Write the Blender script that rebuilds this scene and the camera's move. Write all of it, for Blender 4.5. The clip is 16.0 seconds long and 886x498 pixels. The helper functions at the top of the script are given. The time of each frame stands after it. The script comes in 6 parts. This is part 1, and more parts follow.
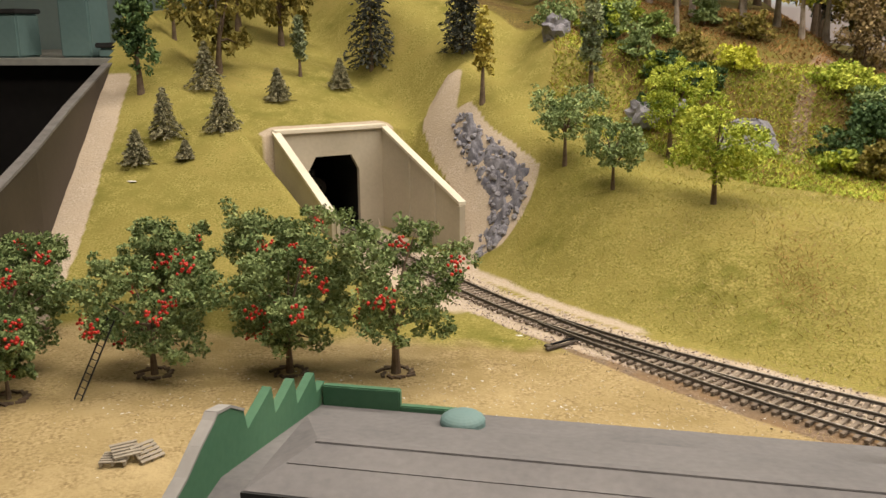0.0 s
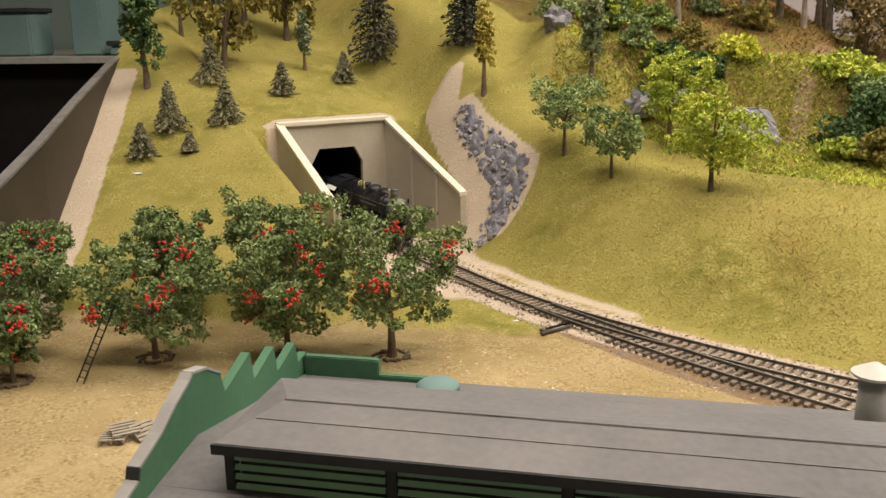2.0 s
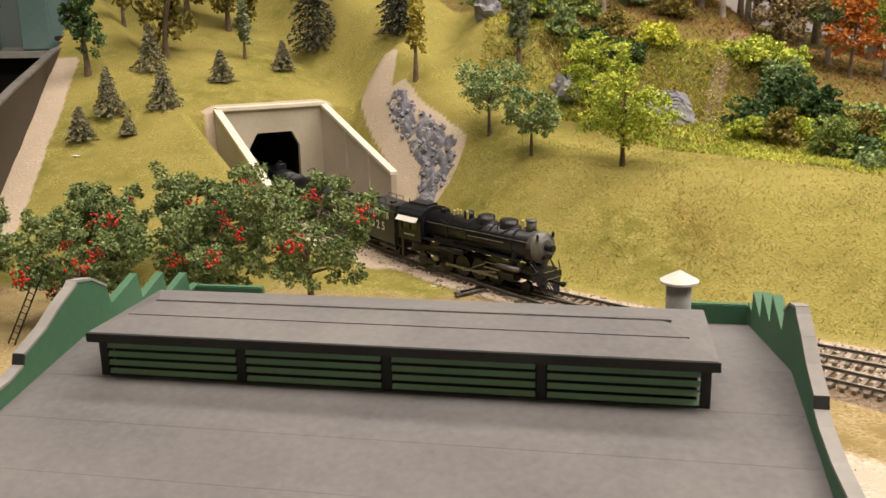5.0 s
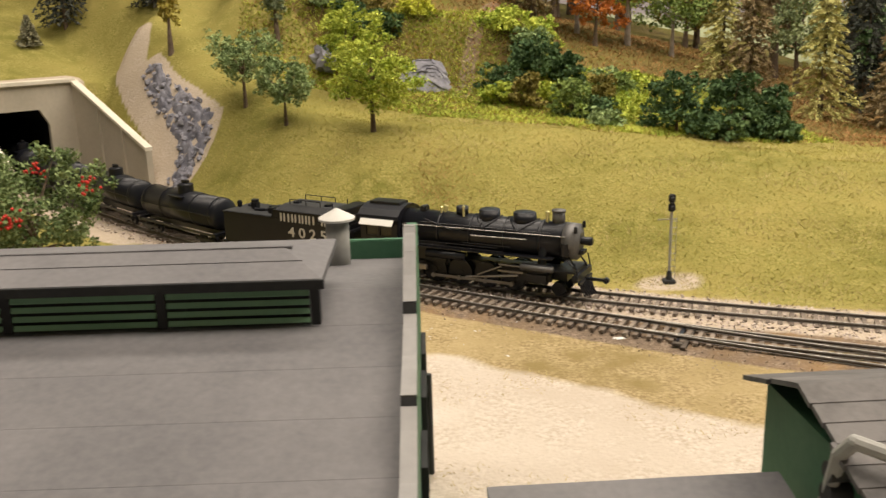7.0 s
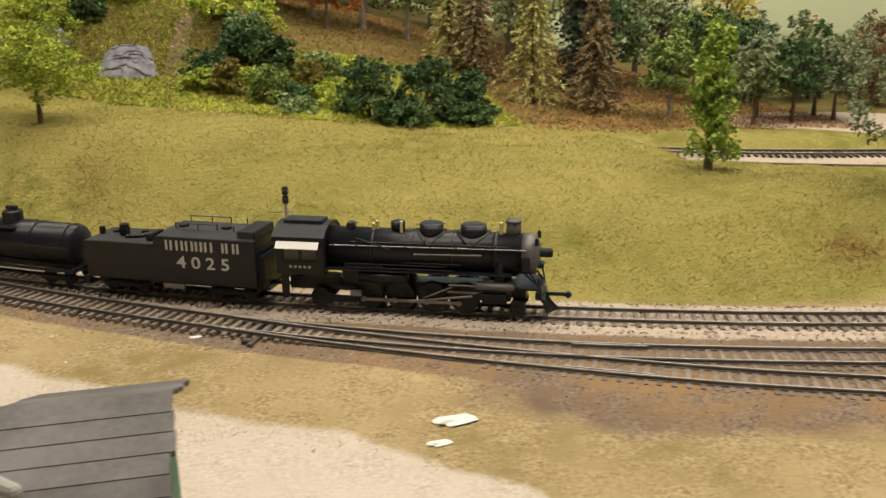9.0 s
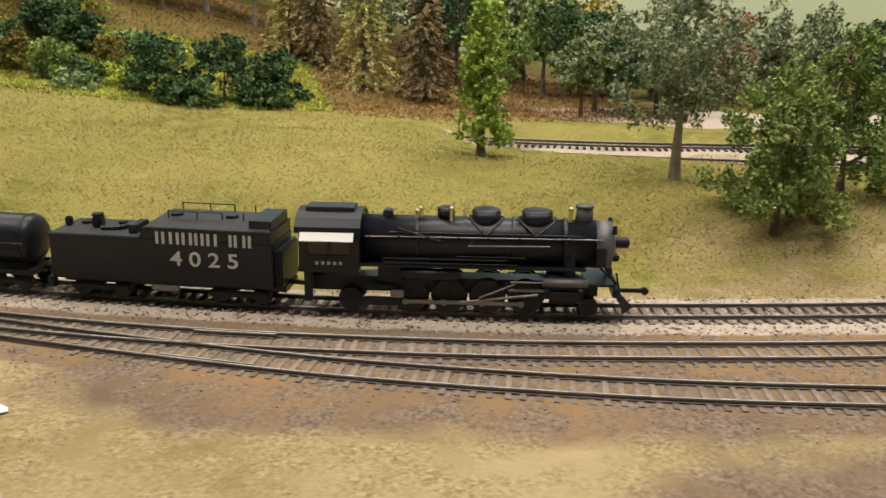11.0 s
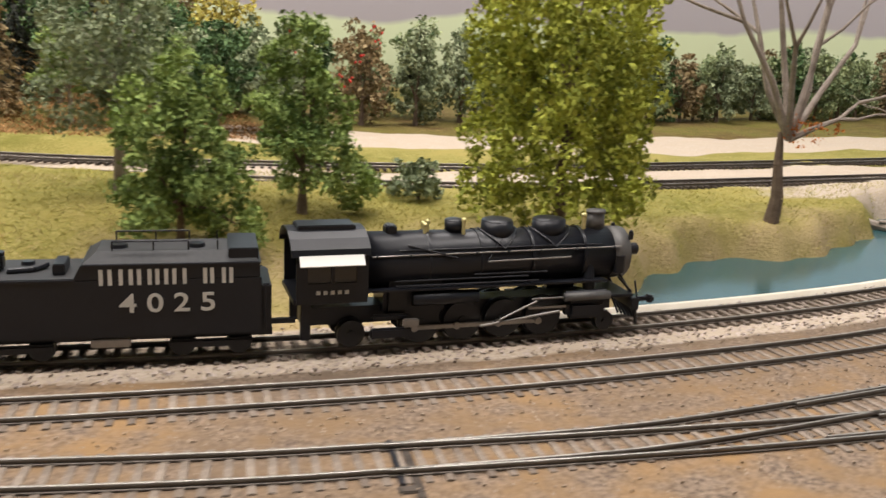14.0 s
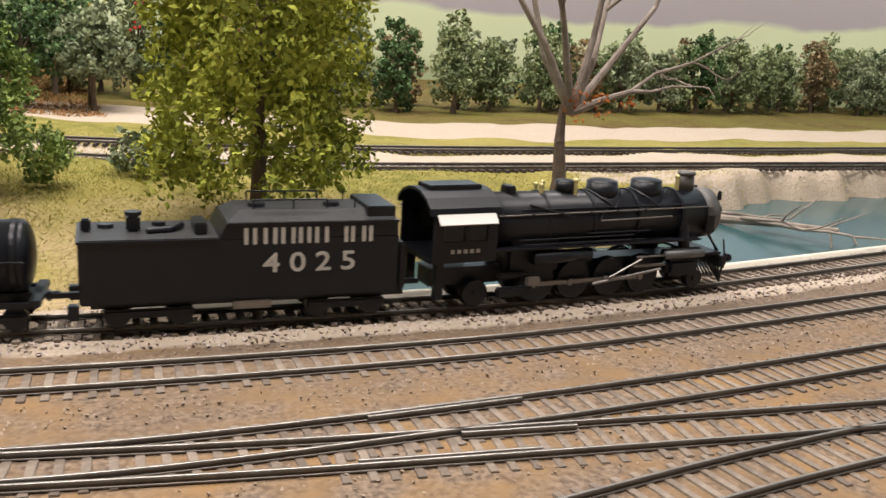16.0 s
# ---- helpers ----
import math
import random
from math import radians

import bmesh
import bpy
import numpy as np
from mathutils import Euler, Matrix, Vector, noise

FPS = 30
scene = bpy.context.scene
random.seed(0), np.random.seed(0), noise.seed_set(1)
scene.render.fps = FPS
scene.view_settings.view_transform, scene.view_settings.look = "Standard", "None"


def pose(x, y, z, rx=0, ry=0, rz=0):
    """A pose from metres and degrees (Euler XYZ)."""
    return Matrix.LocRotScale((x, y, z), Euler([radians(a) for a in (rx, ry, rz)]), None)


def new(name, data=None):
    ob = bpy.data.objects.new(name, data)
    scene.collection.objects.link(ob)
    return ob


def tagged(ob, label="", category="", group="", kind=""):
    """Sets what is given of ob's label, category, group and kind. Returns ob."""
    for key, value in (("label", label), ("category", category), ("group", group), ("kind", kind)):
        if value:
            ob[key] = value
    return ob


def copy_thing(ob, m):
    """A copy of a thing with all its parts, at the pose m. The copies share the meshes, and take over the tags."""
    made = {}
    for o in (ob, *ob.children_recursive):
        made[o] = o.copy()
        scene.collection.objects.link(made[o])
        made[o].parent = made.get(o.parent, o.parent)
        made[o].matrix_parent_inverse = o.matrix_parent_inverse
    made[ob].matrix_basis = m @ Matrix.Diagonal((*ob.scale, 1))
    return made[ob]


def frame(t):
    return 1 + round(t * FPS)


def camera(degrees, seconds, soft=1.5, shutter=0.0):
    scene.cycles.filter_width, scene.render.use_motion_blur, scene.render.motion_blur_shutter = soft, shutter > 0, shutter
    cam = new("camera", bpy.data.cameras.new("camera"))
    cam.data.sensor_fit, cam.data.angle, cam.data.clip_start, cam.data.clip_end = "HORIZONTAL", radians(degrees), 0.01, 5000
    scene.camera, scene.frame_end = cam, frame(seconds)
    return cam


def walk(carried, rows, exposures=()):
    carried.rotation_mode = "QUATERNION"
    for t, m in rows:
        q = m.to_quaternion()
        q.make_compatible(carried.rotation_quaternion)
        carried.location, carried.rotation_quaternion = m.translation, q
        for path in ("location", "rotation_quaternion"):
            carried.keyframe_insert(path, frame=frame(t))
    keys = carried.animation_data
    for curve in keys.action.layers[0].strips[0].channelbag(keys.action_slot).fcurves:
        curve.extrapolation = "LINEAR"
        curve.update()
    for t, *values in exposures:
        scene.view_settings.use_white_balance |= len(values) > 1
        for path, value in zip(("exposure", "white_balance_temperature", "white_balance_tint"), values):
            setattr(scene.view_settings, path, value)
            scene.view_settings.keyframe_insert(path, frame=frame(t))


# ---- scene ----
cam = camera(52.38, 16.0, soft=1.5, shutter=0.3)
# seconds, eye, then yaw, pitch and roll in degrees
ROWS = [
    (0, 0.0573, 0.0141, 0.2172, 10.09, -13.82, -0.45),
    (0.5, 0.0568, 0.0129, 0.2148, 10.64, -13.80, -0.62),
    (1, 0.0621, 0.0102, 0.2143, 10.98, -13.87, -0.69),
    (1.5, 0.0635, 0.0070, 0.2107, 11.13, -13.85, -0.91),
    (2, 0.0725, 0.0057, 0.2106, 11.07, -13.91, -0.98),
    (2.5, 0.0800, 0.0015, 0.2060, 10.87, -13.90, -0.94),
    (3, 0.0912, -0.0017, 0.2032, 10.55, -13.96, -1.06),
    (5.5, 0.1258, -0.0341, 0.1911, 7.33, -13.85, -1.10),
    (6, 0.1404, -0.0333, 0.1861, 3.25, -14.24, -1.40),
    (6.5, 0.1530, -0.0343, 0.1809, -0.19, -14.86, -1.61),
    (7, 0.1712, -0.0447, 0.1825, -2.98, -15.23, -1.51),
    (7.5, 0.1969, -0.0459, 0.1808, -5.19, -15.51, -1.65),
    (8, 0.2419, -0.0493, 0.1794, -7.77, -16.05, -1.66),
    (8.5, 0.2923, -0.0496, 0.1781, -10.18, -16.63, -1.23),
    (9, 0.3336, -0.0601, 0.1883, -12.11, -16.86, -0.98),
    (9.2, 0.3499, -0.0619, 0.1898, -12.89, -16.90, -0.80),
    (11.3, 0.5335, -0.0501, 0.1507, -14.31, -15.79, 1.54),
    (11.5, 0.5464, -0.0559, 0.1488, -14.73, -15.42, 2.28),
    (12, 0.5789, -0.0600, 0.1443, -15.85, -15.24, 1.65),
    (12.5, 0.6130, -0.0500, 0.1383, -18.44, -15.25, 0.42),
    (13, 0.6489, -0.0513, 0.1346, -21.54, -14.58, 1.75),
    (13.5, 0.7049, -0.0437, 0.1286, -23.25, -13.76, 1.93),
    (14, 0.7762, -0.0371, 0.1304, -24.55, -13.66, 2.57),
    (14.5, 0.8427, -0.0250, 0.1332, -25.44, -14.07, 2.72),
    (15, 0.8969, -0.0157, 0.1288, -25.23, -14.37, 2.50),
    (15.5, 0.9326, -0.0235, 0.1176, -24.75, -14.35, 3.05),
    (16, 0.9449, -0.0382, 0.1120, -24.72, -13.58, 3.43),
]
walk(cam, [(t, pose(x, y, z, 90 + pitch, 0, yaw) @ pose(0, 0, 0, 0, 0, roll)) for t, x, y, z, yaw, pitch, roll in ROWS],
     exposures=[(0.0, 0.1, 6500, 12), (5.5, 0.25, 6500, 14), (7.0, 0.05, 6450, 12), (9.0, -0.2, 6350, 10), (11.5, -0.08, 5850, 11), (13.0, 0.1, 5800, 13), (16.0, 0.25, 5850, 15)])

# ---- light of the room: ceiling tubes ----
world = bpy.data.worlds.new("room")
scene.world = world
world.use_nodes = True
world.node_tree.nodes["Background"].inputs[0].default_value = (1.0, 0.93, 0.82, 1)
world.node_tree.nodes["Background"].inputs[1].default_value = 0.35
scene.view_settings.exposure = 0.0
for lx, ly, lw in ((-0.3, 0.30, 8.5), (0.55, 0.05, 11.5), (1.4, 0.05, 12.0), (0.15, 1.1, 14.0), (1.3, 1.0, 18.0)):
    lamp = bpy.data.lights.new("ceiling_tube", "AREA")
    lamp.shape, lamp.size, lamp.size_y, lamp.energy, lamp.color = "RECTANGLE", 1.1, 0.25, lw, (1.0, 0.885, 0.735)
    new("ceiling_tube_light", lamp).matrix_world = pose(lx, ly, 1.42)


# ---- materials ----
def mat(name, c1, c2=None, rough=0.8, scale=60.0, fine=600.0, bump=0.0, metal=0.0, spec=0.3, island=0.0, objvar=0.0):
    """Two-scale noise between two colours, fine relief, optional variation by island or object."""
    m = bpy.data.materials.new(name)
    m.use_nodes = True
    n, l = m.node_tree.nodes, m.node_tree.links
    b = n["Principled BSDF"]
    c2 = c2 or c1
    tc = n.new("ShaderNodeTexCoord")
    n1, n2 = n.new("ShaderNodeTexNoise"), n.new("ShaderNodeTexNoise")
    n1.inputs["Scale"].default_value, n2.inputs["Scale"].default_value = scale, fine
    n1.inputs["Detail"].default_value = 5
    for q in (n1, n2):
        l.new(tc.outputs["Object"], q.inputs["Vector"])
    add = n.new("ShaderNodeMath")
    add.operation = "MULTIPLY_ADD"
    l.new(n2.outputs["Fac"], add.inputs[0])
    add.inputs[1].default_value = 0.45
    l.new(n1.outputs["Fac"], add.inputs[2])
    last = add.outputs[0]
    shift = 0.72
    if island or objvar:
        r = n.new("ShaderNodeNewGeometry") if island else n.new("ShaderNodeObjectInfo")
        k = n.new("ShaderNodeMath")
        k.operation = "MULTIPLY_ADD"
        l.new(r.outputs["Random Per Island"] if island else r.outputs["Random"], k.inputs[0])
        k.inputs[1].default_value = island or objvar
        l.new(last, k.inputs[2])
        last = k.outputs[0]
        shift += 0.5 * (island or objvar)
    mr = n.new("ShaderNodeMapRange")
    mr.inputs["From Min"].default_value, mr.inputs["From Max"].default_value = shift - 0.28, shift + 0.28
    l.new(last, mr.inputs["Value"])
    mix = n.new("ShaderNodeMix")
    mix.data_type = "RGBA"
    l.new(mr.outputs[0], mix.inputs["Factor"])
    mix.inputs["A"].default_value, mix.inputs["B"].default_value = (*c1, 1), (*c2, 1)
    l.new(mix.outputs["Result"], b.inputs["Base Color"])
    b.inputs["Roughness"].default_value, b.inputs["Metallic"].default_value = rough, metal
    b.inputs["Specular IOR Level"].default_value = spec
    if bump:
        bp = n.new("ShaderNodeBump")
        bp.inputs["Strength"].default_value, bp.inputs["Distance"].default_value = 0.6, bump
        l.new(add.outputs[0], bp.inputs["Height"])
        l.new(bp.outputs[0], b.inputs["Normal"])
    return m


M = {
    "black": mat("black_paint", (0.0085, 0.0095, 0.0135), (0.0145, 0.0155, 0.0205), 0.36, 40, 500, spec=0.38),
    "deck": mat("weathered_black_deck", (0.022, 0.024, 0.026), (0.05, 0.05, 0.052), 0.55, 60, 500),
    "graphite": mat("graphite_smokebox", (0.10, 0.10, 0.10), (0.18, 0.175, 0.17), 0.5, 80, 700, metal=0.4),
    "steel": mat("bright_steel", (0.22, 0.21, 0.2), (0.35, 0.33, 0.31), 0.35, 80, 500, metal=0.8),
    "white": mat("white_lettering", (0.55, 0.54, 0.5), (0.62, 0.6, 0.56), 0.6),
    "shade": mat("white_cab_shade", (0.85, 0.84, 0.8), None, 0.6),
    "brass": mat("pale_brass", (0.6, 0.55, 0.25), (0.7, 0.62, 0.3), 0.35, metal=0.4),
    "cabin": mat("pale_green_cab_interior", (0.42, 0.45, 0.22), (0.5, 0.5, 0.28), 0.7),
    "rail": mat("rail_steel", (0.10, 0.085, 0.07), (0.17, 0.15, 0.13), 0.4, 90, 500, metal=0.5),
    "railtop": mat("rail_head", (0.38, 0.36, 0.33), (0.5, 0.47, 0.43), 0.3, 90, 500, metal=0.7),
    "tie": mat("dark_tie", (0.045, 0.036, 0.03), (0.12, 0.10, 0.08), 0.9, 120, 900, 0.0006, objvar=0.35),
    "tie_pale": mat("weathered_tie", (0.15, 0.12, 0.095), (0.30, 0.25, 0.20), 0.9, 120, 900, 0.0006, objvar=0.35),
    "stone": mat("ballast_stone", (0.33, 0.27, 0.235), (0.56, 0.48, 0.43), 0.95, 30, 400, island=0.5),
    "stone_brown": mat("brown_ballast", (0.24, 0.185, 0.135), (0.36, 0.285, 0.205), 0.95, 30, 400, island=0.3),
    "concrete": mat("cast_concrete", (0.44, 0.40, 0.32), (0.55, 0.50, 0.41), 0.9, 20, 260, 0.0004),
    "concrete_edge": mat("pale_concrete_coping", (0.66, 0.61, 0.5), (0.78, 0.73, 0.62), 0.9, 40, 300, 0.0003),
    # near-black base colour stands in for the shade inside the tunnel
    "bore_shade": mat("tunnel_bore_shade", (0.006, 0.006, 0.006), None, 1.0),
    "rock": mat("grey_violet_rock", (0.10, 0.10, 0.125), (0.31, 0.305, 0.34), 0.9, 90, 500, 0.0012, island=0.4),
    "roof": mat("grey_roofing_felt", (0.118, 0.116, 0.122), (0.20, 0.193, 0.197), 0.8, 22, 420, 0.0002),
    "roof2": mat("pale_grey_flashing", (0.24, 0.235, 0.23), (0.34, 0.33, 0.32), 0.8, 25, 300),
    "green": mat("dark_green_boards", (0.05, 0.14, 0.08), (0.08, 0.19, 0.11), 0.65, 30, 400, 0.0001),
    "louver": mat("green_louvre", (0.24, 0.42, 0.26), (0.30, 0.49, 0.32), 0.6, 30, 400),
    "trim": mat("charcoal_trim", (0.025, 0.026, 0.027), (0.045, 0.045, 0.045), 0.7),
    "glassdark": mat("dark_window_glass", (0.012, 0.014, 0.014), None, 0.1, spec=0.6),
    "chim": mat("pale_metal_vent", (0.30, 0.30, 0.28), (0.42, 0.41, 0.38), 0.6, 60, 400),
    "cap": mat("white_vent_cap", (0.6, 0.59, 0.55), (0.72, 0.7, 0.66), 0.6, 60, 400),
    "planks": mat("grey_plank_roof", (0.10, 0.095, 0.092), (0.19, 0.18, 0.175), 0.85, 60, 500, 0.0003, objvar=0.3),
    "bark": mat("brown_bark", (0.09, 0.065, 0.045), (0.19, 0.14, 0.10), 0.95, 150, 900, 0.0008),
    "bark_grey": mat("dead_grey_bark", (0.20, 0.165, 0.135), (0.42, 0.36, 0.31), 0.9, 120, 900, 0.0006),
    "water": mat("teal_painted_water", (0.022, 0.070, 0.080), (0.042, 0.105, 0.112), 0.18, 8, 200, spec=0.35),
    "paper": mat("white_scrap", (0.75, 0.74, 0.7), (0.85, 0.84, 0.8), 0.8),
    "pallet": mat("grey_pallet_wood", (0.25, 0.22, 0.18), (0.38, 0.34, 0.28), 0.9, 120, 900),
    "apple": mat("red_apple", (0.42, 0.02, 0.018), (0.6, 0.05, 0.03), 0.45, island=0.4),
    "lens": mat("signal_lens", (0.05, 0.02, 0.02), None, 0.2),
    "fascia": mat("brown_fascia_board", (0.034, 0.026, 0.020), (0.056, 0.043, 0.033), 0.6, 12, 200),
    "blackcloth": mat("black_fascia", (0.008, 0.007, 0.007), (0.013, 0.011, 0.011), 0.8),
    "wallgrey": mat("blue_grey_wall", (0.24, 0.32, 0.31), (0.29, 0.37, 0.36), 0.8, 3, 60),
    "teal": mat("teal_box", (0.13, 0.22, 0.22), (0.18, 0.28, 0.28), 0.6, 10, 100),
    "roomwall": mat("cream_room_wall", (0.6, 0.56, 0.48), (0.66, 0.62, 0.54), 0.9, 2, 40),
    "carpet": mat("dark_carpet", (0.05, 0.05, 0.055), (0.08, 0.08, 0.085), 1.0, 20, 300),
}


def foliage(name, c1, c2):
    return mat(name, tuple(min(0.6, v * 1.65) for v in c1), tuple(min(0.66, v * 1.65) for v in c2), 0.8, 25, 300, island=0.40, spec=0.12)


LEAF = {
    "apple": foliage("apple_foliage", (0.050, 0.082, 0.030), (0.20, 0.245, 0.105)),
    "fir": foliage("snowy_fir_needles", (0.055, 0.060, 0.035), (0.27, 0.25, 0.16)),
    "darkfir": foliage("dark_fir_needles", (0.018, 0.022, 0.018), (0.06, 0.062, 0.05)),
    "green": foliage("mid_green_leaves", (0.06, 0.095, 0.028), (0.22, 0.28, 0.08)),
    "lime": foliage("lime_leaves", (0.13, 0.19, 0.025), (0.38, 0.46, 0.07)),
    "sage": foliage("sage_leaves", (0.085, 0.125, 0.05), (0.24, 0.30, 0.13)),
    "olive": foliage("olive_autumn_leaves", (0.08, 0.075, 0.02), (0.22, 0.18, 0.05)),
    "gold": foliage("golden_leaves", (0.20, 0.15, 0.03), (0.46, 0.36, 0.09)),
    "rust": foliage("rust_leaves", (0.20, 0.06, 0.015), (0.42, 0.15, 0.035)),
    "brown": foliage("brown_twiggy_leaves", (0.085, 0.064, 0.034), (0.25, 0.19, 0.10)),
    "dark": foliage("dark_green_shrub", (0.022, 0.045, 0.02), (0.09, 0.14, 0.055)),
    "larch": foliage("straw_larch_needles", (0.19, 0.155, 0.055), (0.46, 0.39, 0.15)),
    "bright": foliage("bright_poplar_leaves", (0.11, 0.18, 0.03), (0.33, 0.42, 0.09)),
    "grey": foliage("grey_green_leaves", (0.07, 0.09, 0.05), (0.24, 0.27, 0.16)),
    "willow": foliage("willow_leaves", (0.10, 0.12, 0.018), (0.36, 0.38, 0.06)),
    "hedge": foliage("hedge_leaves", (0.065, 0.095, 0.045), (0.25, 0.28, 0.14)),
    "yellow": foliage("yellow_moss", (0.28, 0.30, 0.03), (0.5, 0.5, 0.06)),
    "grass": foliage("meadow_grass", (0.175, 0.165, 0.032), (0.28, 0.245, 0.07)),
    "straw": foliage("straw_grass", (0.23, 0.185, 0.08), (0.33, 0.27, 0.13)),
    "litter": foliage("rust_litter", (0.14, 0.075, 0.03), (0.30, 0.17, 0.07)),
}


# ---- mesh helpers ----
def part(name, bm, material, parent=None, label="", smooth=False):
    me = bpy.data.meshes.new(name)
    bm.normal_update()
    bm.to_mesh(me)
    bm.free()
    return link(name, me, material, parent, label, smooth)


def link(name, me, material, parent=None, label="", smooth=False):
    if material and not me.materials:
        me.materials.append(material)
    if smooth:
        me.polygons.foreach_set("use_smooth", [True] * len(me.polygons))
    ob = new(name, me)
    if parent:
        ob.parent = parent
    if label:
        tagged(ob, label)
    return ob


def mesh_np(name, v, f):
    me = bpy.data.meshes.new(name)
    v, f = np.asarray(v, float), np.asarray(f, int)
    me.vertices.add(len(v))
    me.vertices.foreach_set("co", v.ravel())
    k = f.shape[1]
    me.loops.add(f.size)
    me.loops.foreach_set("vertex_index", f.ravel())
    me.polygons.add(len(f))
    me.polygons.foreach_set("loop_start", np.arange(len(f)) * k)
    me.update(calc_edges=True)
    return me


def thing(name, label, category, group="", kind="", at=None):
    ob = tagged(new(name), label, category, group, kind)
    if at is not None:
        ob.matrix_basis = at
    return ob


def box(bm, x0, x1, y0, y1, z0, z1, m=None, bevel=0.0):
    r = bmesh.ops.create_cube(bm, size=1.0, matrix=Matrix.Translation(((x0 + x1) / 2, (y0 + y1) / 2, (z0 + z1) / 2)) @ Matrix.Diagonal((x1 - x0, y1 - y0, z1 - z0, 1)))
    if bevel:
        es = {e for v in r["verts"] for e in v.link_edges}
        q = bmesh.ops.bevel(bm, geom=list(es), offset=bevel, segments=2, affect="EDGES")
        r = {"verts": list({v for f in q["faces"] for v in f.verts} | {v for v in r["verts"] if v.is_valid})}
    if m is not None:
        bmesh.ops.transform(bm, matrix=m, verts=r["verts"])
    return bm


def cyl(bm, a, b, r0, r1=None, seg=16, caps=True):
    a, b = Vector(a), Vector(b)
    d = b - a
    m = Matrix.Translation((a + b) / 2) @ d.to_track_quat("Z", "Y").to_matrix().to_4x4()
    bmesh.ops.create_cone(bm, cap_ends=caps, segments=seg, radius1=r0, radius2=r0 if r1 is None else r1, depth=d.length, matrix=m)
    return bm


def ball(bm, c, r, sx=1, sy=1, sz=1, seg=12):
    bmesh.ops.create_uvsphere(bm, u_segments=seg, v_segments=max(6, seg * 2 // 3), radius=r, matrix=Matrix.Translation(c) @ Matrix.Diagonal((sx, sy, sz, 1)))
    return bm


def prism(bm, outline, thick, m):
    """A flat outline in x and z, given thickness along y, then moved by m."""
    front = [bm.verts.new(m @ Vector((x, -thick / 2, z))) for x, z in outline]
    back = [bm.verts.new(m @ Vector((x, thick / 2, z))) for x, z in outline]
    bm.faces.new(front)
    bm.faces.new(back[::-1])
    for i in range(len(outline)):
        j = (i + 1) % len(outline)
        bm.faces.new((front[j], front[i], back[i], back[j]))
    bmesh.ops.recalc_face_normals(bm, faces=bm.faces[:])
    return bm


def B():
    return bmesh.new()


# ---- track lines ----
def smooth_line(pts, step=0.004):
    p = np.array(pts, float)
    for _ in range(4):
        q = np.empty((2 * len(p), 2))
        q[0], q[-1] = p[0], p[-1]
        q[1:-1:2], q[2:-1:2] = 0.75 * p[:-1] + 0.25 * p[1:], 0.25 * p[:-1] + 0.75 * p[1:]
        p = q
    s = np.concatenate([[0], np.cumsum(np.hypot(*np.diff(p, axis=0).T))])
    n = int(s[-1] / step)
    t = np.linspace(0, s[-1], n)
    return np.stack([np.interp(t, s, p[:, 0]), np.interp(t, s, p[:, 1])], 1), t


MAIN, MAIN_S = smooth_line([(-0.80, 1.68), (-0.62, 1.45), (-0.42, 1.203), (-0.23, 0.968), (-0.0424, 0.738), (0.03, 0.664), (0.15, 0.580), (0.311, 0.4885), (0.432, 0.436), (0.538, 0.393),
                            (0.654, 0.3555), (0.80, 0.325), (0.8757, 0.3136), (0.97, 0.303), (1.04, 0.2985), (1.12, 0.296), (1.20, 0.298), (1.27, 0.305), (1.36, 0.315), (1.6, 0.345), (2.1, 0.43)])
SIDING, _ = smooth_line([(0.02, 0.674), (0.09, 0.605), (0.165, 0.541), (0.2393, 0.489), (0.3187, 0.4375), (0.39, 0.399), (0.4605, 0.366), (0.5268, 0.3406), (0.6227, 0.3105), (0.6833, 0.296),
                         (0.7529, 0.281), (0.8144, 0.270), (0.907, 0.2555), (0.9914, 0.247), (1.093, 0.242), (1.1633, 0.244), (1.287, 0.2506), (1.6, 0.275), (2.1, 0.34)])
YARD, _ = smooth_line([(0.31, 0.443), (0.36, 0.410), (0.43, 0.368), (0.5163, 0.322), (0.572, 0.2955), (0.6748, 0.2555), (0.7765, 0.2265), (0.8289, 0.213), (0.8631, 0.206), (0.92, 0.196),
                       (0.958, 0.1905), (1.0061, 0.1884), (1.0734, 0.1879), (1.132, 0.1886), (1.2191, 0.1911), (1.6, 0.215), (2.1, 0.26)])
SPUR, _ = smooth_line([(0.87, 0.2045), (0.93, 0.192), (1.0027, 0.1783), (1.0716, 0.168), (1.175, 0.1525), (1.4, 0.123), (1.8, 0.075)])
STUB, _ = smooth_line([(0.80, 0.085), (0.93, 0.108), (1.02, 0.121), (1.1048, 0.1310), (1.1514, 0.1345), (1.25, 0.1385), (1.33, 0.132)])
FAR_A, _ = smooth_line([(0.45, 0.98), (0.62, 0.83), (0.79, 0.730), (0.99, 0.672), (1.13, 0.640), (1.25, 0.630), (1.45, 0.627), (1.75, 0.630), (2.4, 0.66)])
FAR_B, _ = smooth_line([(0.44, 0.92), (0.60, 0.77), (0.775, 0.667), (0.978, 0.588), (1.085, 0.552), (1.21, 0.541), (1.48, 0.537), (1.75, 0.530), (2.4, 0.55)])


# ---- shape of the ground ----
def sm(v):
    v = np.clip(v, 0, 1)
    return v * v * (3 - 2 * v)


